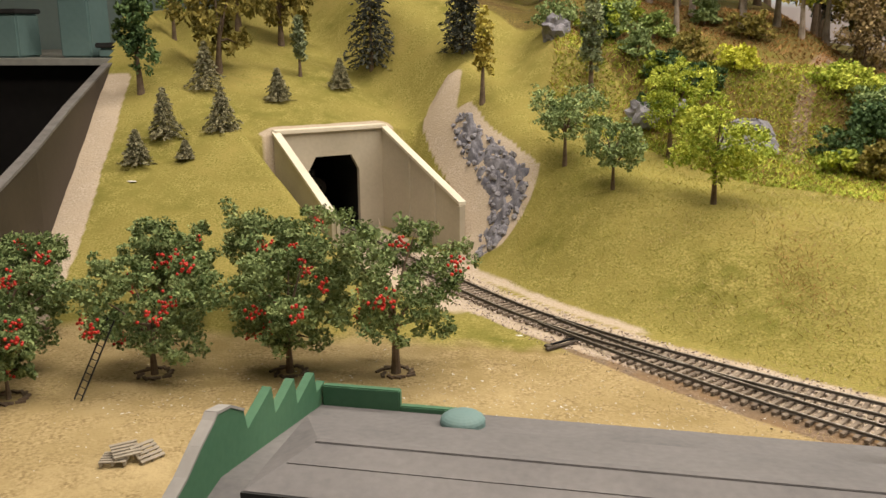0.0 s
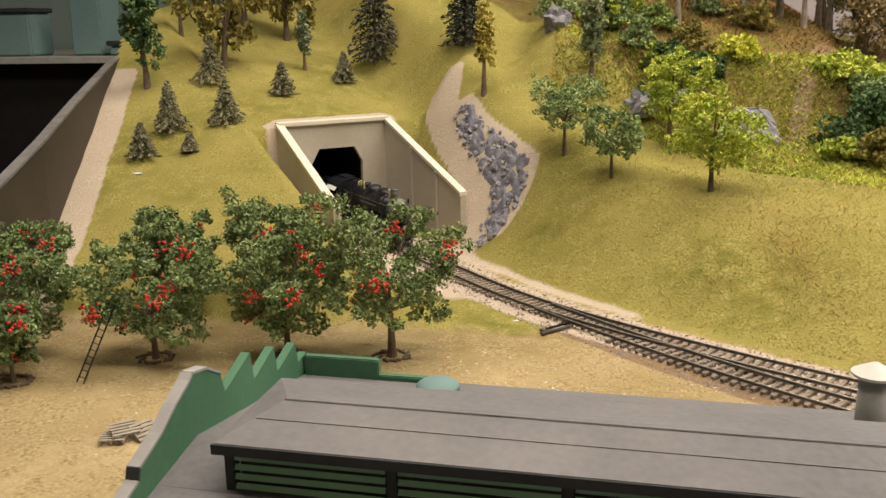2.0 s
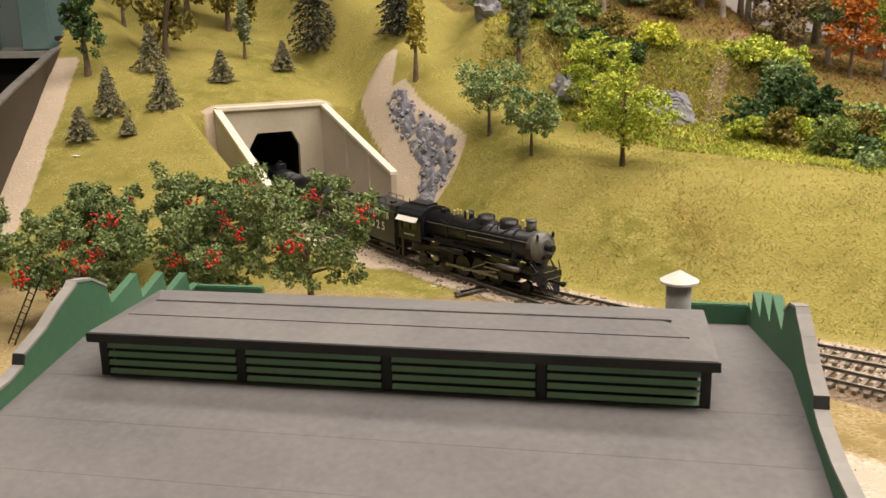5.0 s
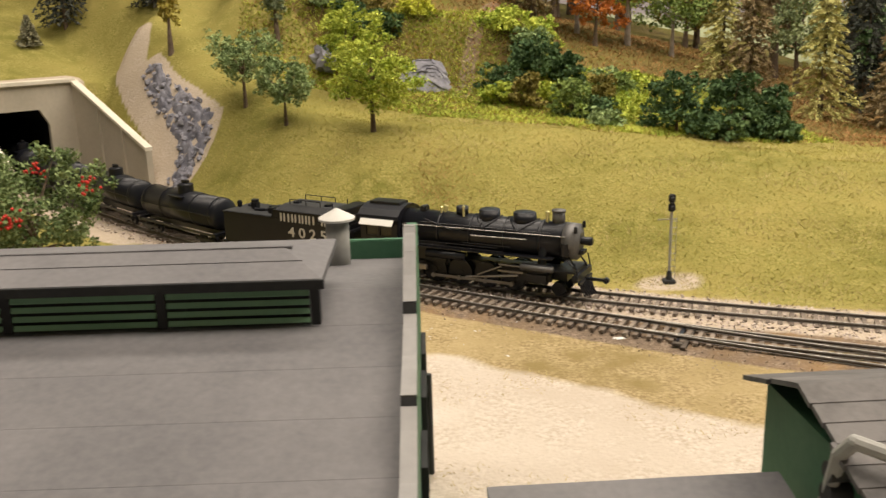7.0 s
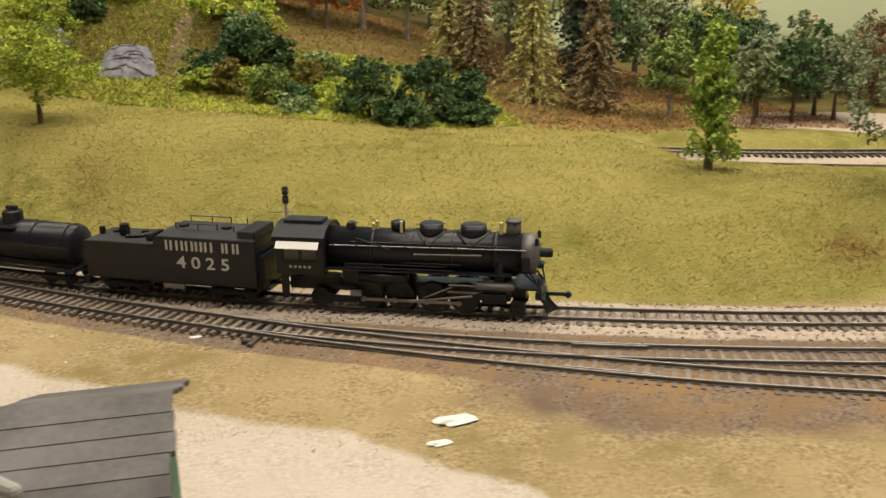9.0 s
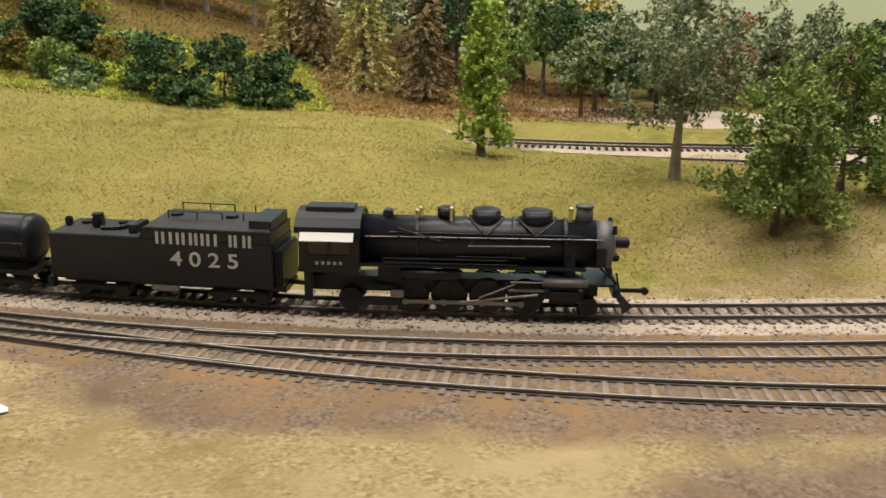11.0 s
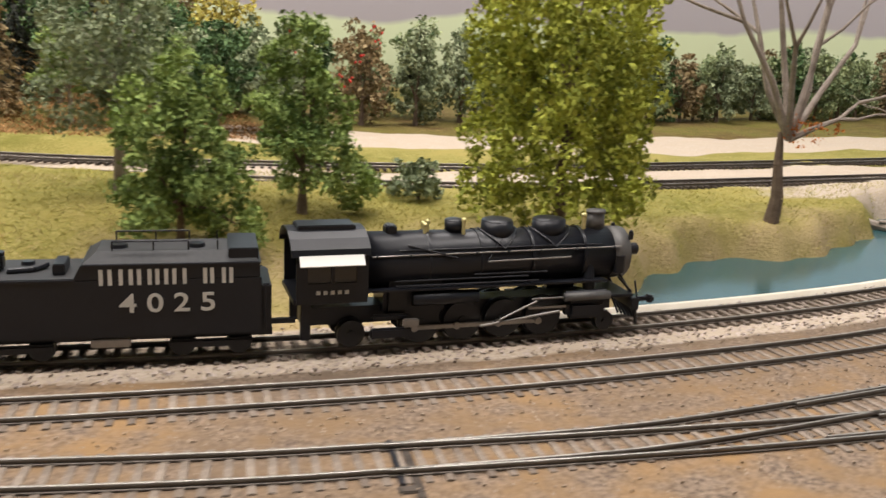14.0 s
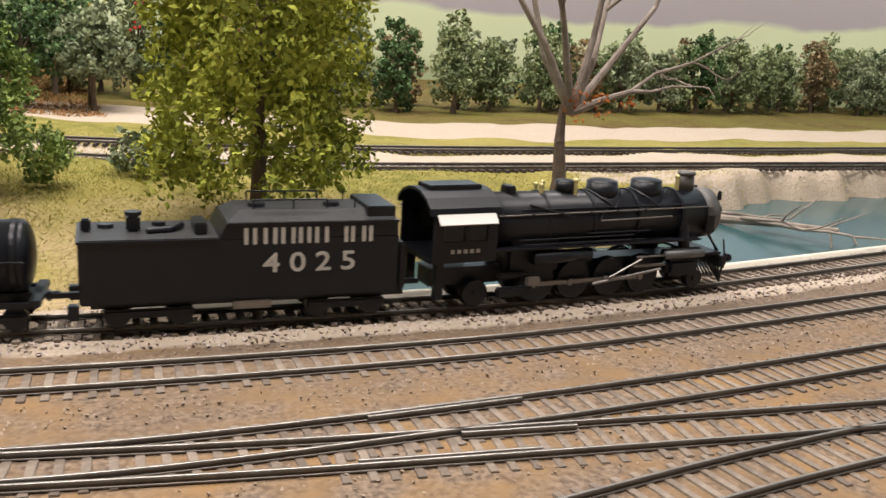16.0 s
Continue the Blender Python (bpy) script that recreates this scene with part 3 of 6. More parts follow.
portal = thing("tunnel_portal", "cast concrete tunnel portal with sloping wing walls", "tunnel portal")
open_ = [(-0.030, -0.006), (-0.030, 0.064), (-0.020, 0.081), (0.022, 0.081), (0.031, 0.064), (0.031, -0.006)]
bm = B()
outline = [(-0.062, -0.006), *open_, (0.060, -0.006), (0.060, 0.108), (-0.062, 0.108)]
prism(bm, outline, 0.006, rot @ Matrix.Translation((0, 0.003, 0)))
part("front_wall", bm, M["concrete"], portal)
bm = B()
box(bm, -0.066, 0.064, -0.004, 0.010, 0.108, 0.1125, rot, 0.0006)
part("coping", bm, M["concrete_edge"], portal, "pale concrete coping")
for sgn, x0, x1, z1, ln in ((1, 0.060, 0.066, 0.046, 0.165), (-1, -0.062, -0.066, 0.046, 0.165)):
    a0, a1 = Vector((x0, 0)), Vector((x1, -ln))
    d = (a1 - a0).normalized()
    nn = Vector((-d.y, d.x)) * 0.005 * sgn
    bm = B()
    prof = [(a0, -0.006), (a1, -0.006), (a1, z1), (a0, 0.108)]
    fv = [bm.verts.new(pt(p.x, p.y, z)) for p, z in prof]
    bv = [bm.verts.new(pt(p.x + nn.x, p.y + nn.y, z)) for p, z in prof]
    bm.faces.new(fv), bm.faces.new(bv[::-1])
    for i in range(4):
        j = (i + 1) % 4
        bm.faces.new((fv[j], fv[i], bv[i], bv[j]))
    bmesh.ops.recalc_face_normals(bm, faces=bm.faces[:])
    wing = part("wing_wall", bm, M["concrete"], portal)
    bm = B()
    top = [(a0, 0.108), (a1, z1)]
    vs = []
    for p, z in top:
        for k, h in ((-0.4, 0.0), (1.25, 0.0), (1.25, 0.0035), (-0.4, 0.0035)):
            vs.append(bm.verts.new(pt(p.x + nn.x * k, p.y + nn.y * k, z + h)))
    for i in range(4):
        j = (i + 1) % 4
        bm.faces.new((vs[i], vs[j], vs[4 + j], vs[4 + i]))
    bm.faces.new(vs[:4]), bm.faces.new(vs[4:][::-1])
    bmesh.ops.recalc_face_normals(bm, faces=bm.faces[:])
    part("wing_coping", bm, M["concrete_edge"], wing, "pale chipped coping")
    for k in (0.36, 0.68, 0.98):
        p = a0.lerp(a1, k)
        z = 0.108 + (z1 - 0.108) * k
        bm = B()
        q = [p - nn * 0.45, p + d * 0.005 - nn * 0.45, p + d * 0.005 + nn * 0.2, p + nn * 0.2]
        lo = [bm.verts.new(pt(v.x, v.y, -0.006)) for v in q]
        hi = [bm.verts.new(pt(v.x, v.y, z - 0.002)) for v in q]
        bm.faces.new(lo[::-1]), bm.faces.new(hi)
        for i in range(4):
            bm.faces.new((lo[i], lo[(i + 1) % 4], hi[(i + 1) % 4], hi[i]))
        part("pilaster", bm, M["concrete"], wing)
# closed bore behind the opening, its darkness painted on as near-black
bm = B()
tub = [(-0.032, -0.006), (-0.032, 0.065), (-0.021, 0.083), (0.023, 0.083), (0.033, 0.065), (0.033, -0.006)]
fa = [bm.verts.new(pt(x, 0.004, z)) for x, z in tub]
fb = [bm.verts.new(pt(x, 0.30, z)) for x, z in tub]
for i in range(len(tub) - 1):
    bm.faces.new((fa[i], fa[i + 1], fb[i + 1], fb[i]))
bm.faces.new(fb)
part("bore", bm, M["bore_shade"], portal, "tunnel bore with its inner darkness put into the colour")


# ---- rolling stock ----
def wheel_mesh(r, w, seg=20):
    bm = B()
    cyl(bm, (0, -w / 2, 0), (0, w / 2, 0), r, seg=seg)
    cyl(bm, (0, -w / 2 - 0.0006, 0), (0, w / 2 + 0.0006, 0), r * 0.25, seg=10)
    cyl(bm, (0, w / 2 - 0.0003, 0), (0, w / 2 + 0.0005, 0), r * 1.08, seg=seg)
    me = bpy.data.meshes.new("wheel")
    bm.to_mesh(me)
    bm.free()
    me.materials.append(M["black"])
    return me


WHEELS = []  # object, radius, rest place


def wheels(parent, xs, r, w=0.003, gauge=0.0165, name="wheel"):
    me = wheel_mesh(r, w)
    for x in xs:
        for sgn in (-1, 1):
            o = new(name, me)
            o.parent = parent
            WHEELS.append((o, r, (x, sgn * gauge / 2, r), sgn))


def writing(parent, text, size, x, y, z, name, label, side=-1):
    c = bpy.data.curves.new(name, "FONT")
    c.body, c.size, c.align_x, c.align_y, c.extrude, c.offset = text, size, "CENTER", "CENTER", 0.00015, 0.00013
    c.space_character = 1.55
    tmp = new(name, c)
    me = bpy.data.meshes.new_from_object(tmp.evaluated_get(bpy.context.evaluated_depsgraph_get()))
    bpy.data.objects.remove(tmp)
    for v in me.vertices:
        v.co.x *= 1.22
    o = link(name, me, M["white"], parent, label)
    o.matrix_basis = pose(x, y, z, 90, 0, 0 if side < 0 else 180)
    return o


loco = thing("steam_locomotive", "black model steam locomotive with graphite smokebox, running on the main line", "locomotive")
bz, br = 0.0345, 0.0118
part("boiler", cyl(B(), (-0.049, 0, bz), (0.062, 0, bz), br * 1.06, br, 40), M["black"], loco, smooth=True)
part("smokebox", cyl(B(), (0.062, 0, bz), (0.0685, 0, bz), br * 1.02, br * 0.99, 40), M["graphite"], loco, "graphite grey smokebox", True)
sb = part("smokebox_door", cyl(B(), (0.0685, 0, bz), (0.0700, 0, bz), br * 0.8, br * 0.55, 32), M["graphite"], loco, "graphite grey smokebox door")
part("headlight", cyl(cyl(B(), (0.0690, 0, bz + 0.001), (0.0755, 0, bz + 0.001), 0.0026, 0.0028, 16), (0.0755, 0, bz + 0.001), (0.0760, 0, bz + 0.001), 0.0021, seg=16), M["black"], loco)
part("number_plate", box(B(), 0.0690, 0.0720, -0.004, 0.004, bz - 0.0075, bz - 0.0048, bevel=0.0003), M["black"], loco)
for x in (-0.020, 0.004, 0.028, 0.050):
    bm = B()
    cyl(bm, (x - 0.0006, 0, bz), (x + 0.0006, 0, bz), br * 1.075, seg=40)
    part("boiler_band", bm, M["black"], loco, smooth=False)
for x, w in ((0.0145, 0.0072), (0.0385, 0.0068)):
    bm = B()
    cyl(bm, (x, 0, bz + br - 0.004), (x, 0, bz + br + 0.0042), w * 1.04, w * 0.98, 28)
    ball(bm, (x, 0, bz + br + 0.0042), w * 0.98, 1, 1, 0.22, 28)
    part("dome", bm, M["black"], loco, smooth=True)
bm = cyl(B(), (-0.006, 0, bz + br), (-0.006, 0, bz + br + 0.0048), 0.0042, 0.0044, 20)
ball(bm, (-0.006, 0, bz + br + 0.0048), 0.0044, 1, 1, 0.25, 16)
part("steam_turret", bm, M["black"], loco, smooth=True)
bm = cyl(B(), (0.0575, 0, bz + br - 0.002), (0.0575, 0, bz + br + 0.0078), 0.0036, 0.0032, 24)
cyl(bm, (0.0575, 0, bz + br + 0.0065), (0.0575, 0, bz + br + 0.0080), 0.0037, 0.0037, 24)
part("smokestack", bm, M["graphite"], loco, "grey smokestack", True)
for x, y, h in ((-0.0205, -0.003, 0.0036), (-0.0195, 0.003, 0.003), (-0.0188, -0.001, 0.0046), (0.052, -0.002, 0.006), (-0.0030, -0.0042, 0.0055)):
    bm = cyl(B(), (x, y, bz + br - 0.001), (x, y, bz + br + h), 0.0009, seg=8)
    ball(bm, (x, y, bz + br + h), 0.0012, seg=8)
    part("whistle", bm, M["brass"], loco, "pale brass whistle and valve")
bm = box(B(), -0.038, -0.033, -0.003, 0.003, bz + br - 0.001, bz + br + 0.0036, bevel=0.0006)
cyl(bm, (-0.0355, -0.0035, bz + br + 0.002), (-0.0355, 0.0035, bz + br + 0.002), 0.0018, seg=12)
part("dynamo", bm, M["black"], loco)
for y in (-1, 1):
    part("running_board", box(B(), -0.049, 0.058, min(y * 0.0085, y * 0.0150), max(y * 0.0085, y * 0.0150), 0.0245, 0.0254, bevel=0.0002), M["black"], loco)
    for z, x0, x1, yy in ((bz + 0.0065, -0.034, 0.056, 0.0108), (0.0265, -0.036, 0.030, 0.0138), (0.0285, -0.036, 0.025, 0.0132), (0.0300, 0.000, 0.034, 0.0128)):
        part("handrail", cyl(B(), (x0, y * yy, z), (x1, y * yy, z), 0.00035, seg=6), M["black"], loco)
    part("air_pipe", cyl(B(), (0.006, y * 0.0131, bz + 0.0010), (0.044, y * 0.0128, bz + 0.0016), 0.0004, seg=6), M["steel"], loco, "worn steel pipe")
    part("sand_pipe", cyl(B(), (0.006, y * 0.0128, bz + 0.001), (0.013, y * 0.0090, bz + 0.009), 0.00035, seg=6), M["black"], loco)
    part("feed_pipe", cyl(B(), (-0.008, y * 0.0128, bz + 0.003), (-0.030, y * 0.0100, bz + 0.0085), 0.0004, seg=6), M["black"], loco)
    part("air_reservoir", cyl(B(), (-0.028, y * 0.0125, 0.0205), (0.002, y * 0.0125, 0.0205), 0.0030, seg=16), M["black"], loco, smooth=True)
    bm = box(B(), 0.0425, 0.0575, y * 0.0130 - 0.0035, y * 0.0130 + 0.0035, 0.0080, 0.0165, bevel=0.002)
    cyl(bm, (0.0420, y * 0.0135, 0.0185), (0.0580, y * 0.0135, 0.0185), 0.0026, seg=16)
    part("cylinder", bm, M["black"], loco, smooth=False)
    part("valve_rod", cyl(B(), (0.027, y * 0.0145, 0.0182), (0.042, y * 0.0145, 0.0182), 0.00045, seg=6), M["steel"], loco, "bright steel valve rod")
    part("crosshead_guide", box(B(), 0.026, 0.0425, y * 0.0140 - 0.0006, y * 0.0140 + 0.0006, 0.0135, 0.0145), M["steel"], loco, "bright steel crosshead guide")
    part("steam_pipe", cyl(B(), (0.052, y * 0.0125, 0.0185), (0.052, y * 0.0095, 0.032), 0.0024, 0.002, 12), M["black"], loco)
    bm = B()
    for x0, x1, z0, z1 in ((-0.0780, -0.0490, 0.0215, 0.0300), (-0.0780, -0.0735, 0.0300, 0.0410), (-0.0535, -0.0490, 0.0300, 0.0410), (-0.0640, -0.0625, 0.0300, 0.0385), (-0.0780, -0.0490, 0.0385, 0.0415)):
        box(bm, x0, x1, y * 0.0160 - 0.0005, y * 0.0160 + 0.0005, z0, z1)
    cabside = part("cab_side", bm, M["black"], loco)
    part("cab_window", box(B(), -0.0735, -0.0535, y * 0.0156 - 0.0002, y * 0.0156 + 0.0002, 0.0300, 0.0385), M["glassdark"], cabside, "dark cab window")
    part("window_awning", box(B(), -0.0770, -0.0510, -0.0003, 0.0003, -0.0024, 0.0024, pose(0, y * 0.0187, 0.0398, 42 * y, 0, 0)), M["shade"], loco, "bright white window awning")
    for k in range(5):
        part("initial_bar", box(B(), -0.0700 + 0.0029 * k, -0.0684 + 0.0029 * k, min(y * 0.0165, y * 0.01675), max(y * 0.0165, y * 0.01675), 0.0254, 0.0270), M["white"], cabside, "small white lettering bar")
    part("injector", box(B(), -0.046, -0.030, y * 0.0125 - 0.001, y * 0.0125 + 0.001, 0.012, 0.0145, bevel=0.0008), M["black"], loco)
    part("cab_step", box(B(), -0.076, -0.072, y * 0.0140 - 0.0015, y * 0.0140 + 0.0015, 0.006, 0.0235, bevel=0.0004), M["black"], loco)
bm = B()
arc = [(-0.0172, 0.0412), (-0.0165, 0.0440), (-0.012, 0.0475), (-0.006, 0.0496), (0, 0.0502), (0.006, 0.0496), (0.012, 0.0475), (0.0165, 0.0440), (0.0172, 0.0412),
       (0.0160, 0.0412), (0.0155, 0.0432), (0.011, 0.0464), (0.0055, 0.0485), (0, 0.0490), (-0.0055, 0.0485), (-0.011, 0.0464), (-0.0155, 0.0432), (-0.0160, 0.0412)]
prism(bm, arc, 0.041, pose(-0.0685, 0, 0, 0, 0, 90))
roofp = part("cab_roof", bm, M["black"], loco)
part("roof_hatch", box(B(), -0.076, -0.052, -0.006, 0.006, 0.0494, 0.0515, bevel=0.0004), M["black"], roofp)
part("cab_front", prism(B(), [(-0.0155, 0.0235), (0.0155, 0.0235), (0.0155, 0.043), (0.010, 0.0468), (0, 0.0488), (-0.010, 0.0468), (-0.0155, 0.043)], 0.001, pose(-0.0490, 0, 0, 0, 0, 90)), M["black"], loco)
part("backhead", cyl(B(), (-0.058, 0, bz - 0.002), (-0.0485, 0, bz - 0.002), 0.0105, seg=20), M["cabin"], loco, "pale green boiler backhead")
part("cab_floor", box(B(), -0.0790, -0.049, -0.0155, 0.0155, 0.0215, 0.0235), M["black"], loco)
part("firebox", box(B(), -0.040, -0.012, -0.0105, 0.0105, 0.012, 0.030, bevel=0.002), M["black"], loco)
bm = box(B(), -0.074, 0.064, -0.0055, 0.0055, 0.009, 0.0165)
part("frame", bm, M["black"], loco)
part("pilot_beam", box(B(), 0.0690, 0.0720, -0.0150, 0.0150, 0.0115, 0.0160, bevel=0.0004), M["black"], loco)
part("pilot_deck", box(B(), 0.058, 0.070, -0.0135, 0.0135, 0.0165, 0.0178, bevel=0.0003), M["black"], loco)
pil = part("pilot", box(B(), 0.0715, 0.0730, -0.0125, 0.0125, 0.0095, 0.0112), M["black"], loco)
for k in range(-5, 6):
    part("pilot_bar", cyl(B(), (0.0722, k * 0.0024, 0.0105), (0.0790 - abs(k) * 0.0009, k * 0.0016, 0.0016), 0.00055, seg=6), M["black"], pil)
bm = box(B(), 0.0720, 0.0830, -0.0010, 0.0010, 0.0098, 0.0118, bevel=0.0004)
box(bm, 0.0820, 0.0850, -0.0024, 0.0022, 0.0090, 0.0126, bevel=0.0008)
part("coupler", bm, M["black"], loco)
for y in (-1, 1):
    part("pilot_brace", cyl(B(), (0.0710, y * 0.009, 0.0165), (0.0640, y * 0.0085, 0.0290), 0.0005, seg=6), M["black"], loco)
    part("grab_rail", cyl(B(), (0.0715, y * 0.0135, 0.0160), (0.0700, y * 0.0135, 0.0240), 0.0004, seg=6), M["black"], loco)
    part("marker_lamp", ball(cyl(B(), (0.0690, y * 0.0085, bz + 0.0075), (0.0690, y * 0.0085, bz + 0.0105), 0.0010, seg=10), (0.0690, y * 0.0085, bz + 0.0110), 0.0009, seg=8), M["black"], loco)
    part("bell" if y > 0 else "air_pump", cyl(B(), (0.0640, y * 0.0110, bz - 0.007), (0.0640, y * 0.0110, bz + 0.001), 0.0022, seg=14), M["black"], loco)
wheels(loco, (0.0330, 0.0140, -0.0050, -0.0240), 0.0086, name="driving_wheel")
wheels(loco, (0.0640,), 0.0045, name="pilot_wheel")
wheels(loco, (-0.0540,), 0.0058, name="trailing_wheel")
RODS = []
for y in (-1, 1):
    bm = box(B(), -0.0255, 0.0345, -0.0005, 0.0005, -0.0010, 0.0010, bevel=0.0003)
    for x in (0.0330, 0.0140, -0.0050, -0.0240):
        cyl(bm, (x, -0.0009, 0), (x, 0.0009, 0), 0.0016, seg=10)
    RODS.append((part("side_rod", bm, M["steel"], loco, "bright steel side rod"), y))

# saddles under the domes, valve gear, and a longer front than the first pattern
for x, w in ((0.0145, 0.0086), (0.0385, 0.0082)):
    bm = B()
    for k in range(12):
        a0, a1 = math.radians(-62 + 124 * k / 12), math.radians(-62 + 124 * (k + 1) / 12)
        for sgn in (-1, 1):
            d0, d1 = sgn * w * math.cos(a0 * 90 / 62), sgn * w * math.cos(a1 * 90 / 62)
            q = br * 1.07
            cyl(bm, (x + d0, q * math.sin(a0), bz + q * math.cos(a0)), (x + d1, q * math.sin(a1), bz + q * math.cos(a1)), 0.00045, seg=5)
    part("dome_saddle", bm, M["black"], loco)
for y in (-1, 1):
    part("main_rod", cyl(B(), (0.003, y * 0.0152, 0.0075), (0.040, y * 0.0152, 0.0122), 0.00065, seg=6), M["steel"], loco, "bright steel main rod")
    part("eccentric_rod", cyl(B(), (0.012, y * 0.0156, 0.0100), (0.029, y * 0.0156, 0.0175), 0.00045, seg=6), M["steel"], loco, "bright steel valve gear rod")
    part("boiler_rail", cyl(B(), (-0.046, y * 0.0120, bz + 0.0045), (0.064, y * 0.0116, bz + 0.0052), 0.00032, seg=6), M["steel"], loco, "thin worn handrail along the boiler")
    for k in range(8):
        part("rail_stanchion", ball(B(), (-0.044 + 0.0150 * k, y * 0.0119, bz + 0.0047), 0.0007, seg=6), M["black"], loco)
    part("cylinder_cover", cyl(B(), (0.0415, y * 0.0152, 0.0185), (0.0590, y * 0.0152, 0.0185), 0.0019, seg=14), M["graphite"], loco, "greyish valve chest cover", True)
    part("side_tank", box(B(), -0.0470, -0.0290, y * 0.0150 - 0.0014, y * 0.0150 + 0.0014, 0.0050, 0.0092, bevel=0.0006), M["black"], loco)
    part("tool_box", box(B(), -0.0330, -0.0260, y * 0.0160 - 0.0012, y * 0.0160 + 0.0012, 0.0095, 0.0130, bevel=0.0005), M["steel"], loco, "pale grey box under the running board")
    part("step_rail", cyl(B(), (0.0705, y * 0.0100, 0.0178), (0.0640, y * 0.0110, 0.0255), 0.0005, seg=6), M["black"], loco)
OLD_X, NEW_X = (-0.080, -0.049, 0.0145, 0.0385, 0.0575, 0.0700, 0.0850), (-0.080, -0.049, 0.0124, 0.0366, 0.0606, 0.0758, 0.0943)
rods = [q[0] for q in RODS]
for o in loco.children_recursive:
    if o.name.split(".")[0].endswith("_wheel") or o in rods:
        continue
    for v in o.data.vertices:
        v.co.x = float(np.interp(v.co.x, OLD_X, NEW_X))

tender = thing("tender", "black model tender lettered in white, behind the locomotive", "tender")
part("tank", box(B(), -0.0736, 0.0435, -0.0160, 0.0160, 0.0105, 0.0338, bevel=0.0006), M["black"], tender)
bm = B()
prism(bm, [(-0.0255, 0.0338), (0.0430, 0.0338), (0.0430, 0.0396), (-0.0225, 0.0396)], 0.0316, Matrix())
part("bunker_side", bm, M["black"], tender)
bm = B()
lo = [bm.verts.new(p) for p in ((-0.0222, -0.0150, 0.0396), (0.0420, -0.0150, 0.0396), (0.0420, 0.0150, 0.0396), (-0.0222, 0.0150, 0.0396))]
hi = [bm.verts.new(p) for p in ((-0.0175, -0.0095, 0.0432), (0.0420, -0.0095, 0.0432), (0.0420, 0.0095, 0.0432), (-0.0175, 0.0095, 0.0432))]
bm.faces.new(lo[::-1]), bm.faces.new(hi)
for i in range(4):
    bm.faces.new((lo[i], lo[(i + 1) % 4], hi[(i + 1) % 4], hi[i]))
part("oil_bunker", bm, M["deck"], tender, "dusty dark oil bunker with sloping sides")
part("deck", box(B(), -0.0730, -0.0255, -0.0155, 0.0155, 0.0338, 0.0342), M["deck"], tender, "dusty dark deck")
part("beading", box(B(), -0.0741, -0.0250, -0.0164, 0.0164, 0.0331, 0.0339), M["black"], tender)
part("beading", box(B(), -0.0228, 0.0434, -0.0163, 0.0163, 0.0388, 0.0395), M["black"], tender)
part("underframe", box(B(), -0.070, 0.048, -0.0100, 0.0100, 0.0075, 0.0105), M["black"], tender)
bm = box(B(), -0.057, -0.052, -0.003, 0.003, 0.0342, 0.0400, bevel=0.0008)
cyl(bm, (-0.0545, 0, 0.0400), (-0.0545, 0, 0.0414), 0.003, seg=12)
part("tank_hatch", bm, M["black"], tender)
part("back_lamp", box(B(), -0.0725, -0.0690, -0.0015, 0.0015, 0.0342, 0.0390, bevel=0.0006), M["black"], tender)
part("hose", cyl(cyl(B(), (-0.050, -0.006, 0.0350), (-0.041, -0.004, 0.0352), 0.0012, seg=8), (-0.041, -0.004, 0.0352), (-0.037, 0.002, 0.0356), 0.0012, seg=8), M["black"], tender, "coiled black hose")
for x, y, r in ((-0.064, 0.006, 0.003), (-0.045, 0.008, 0.0026), (-0.010, -0.003, 0.0034), (0.019, -0.003, 0.0034)):
    z = 0.0342 if x < -0.02 else 0.0432
    part("lid", cyl(B(), (x, y, z), (x, y, z + 0.0014), r, r * 0.9, 14), M["black"], tender)
part("vent_box", box(B(), -0.0335, -0.0290, -0.010, 0.004, 0.0342, 0.0385, bevel=0.0004), M["black"], tender)
part("front_box", box(B(), 0.0310, 0.0425, -0.0135, 0.0135, 0.0396, 0.0446, bevel=0.0004), M["black"], tender)
for y in (-0.0090, 0.0090):
    bm = B()
    for x in (-0.012, 0.003, 0.016, 0.027):
        cyl(bm, (x, y, 0.0430), (x, y, 0.0468), 0.00035, seg=6)
    cyl(bm, (-0.012, y, 0.0468), (0.016, y, 0.0468), 0.00035, seg=6)
    part("deck_rail", bm, M["black"], tender)
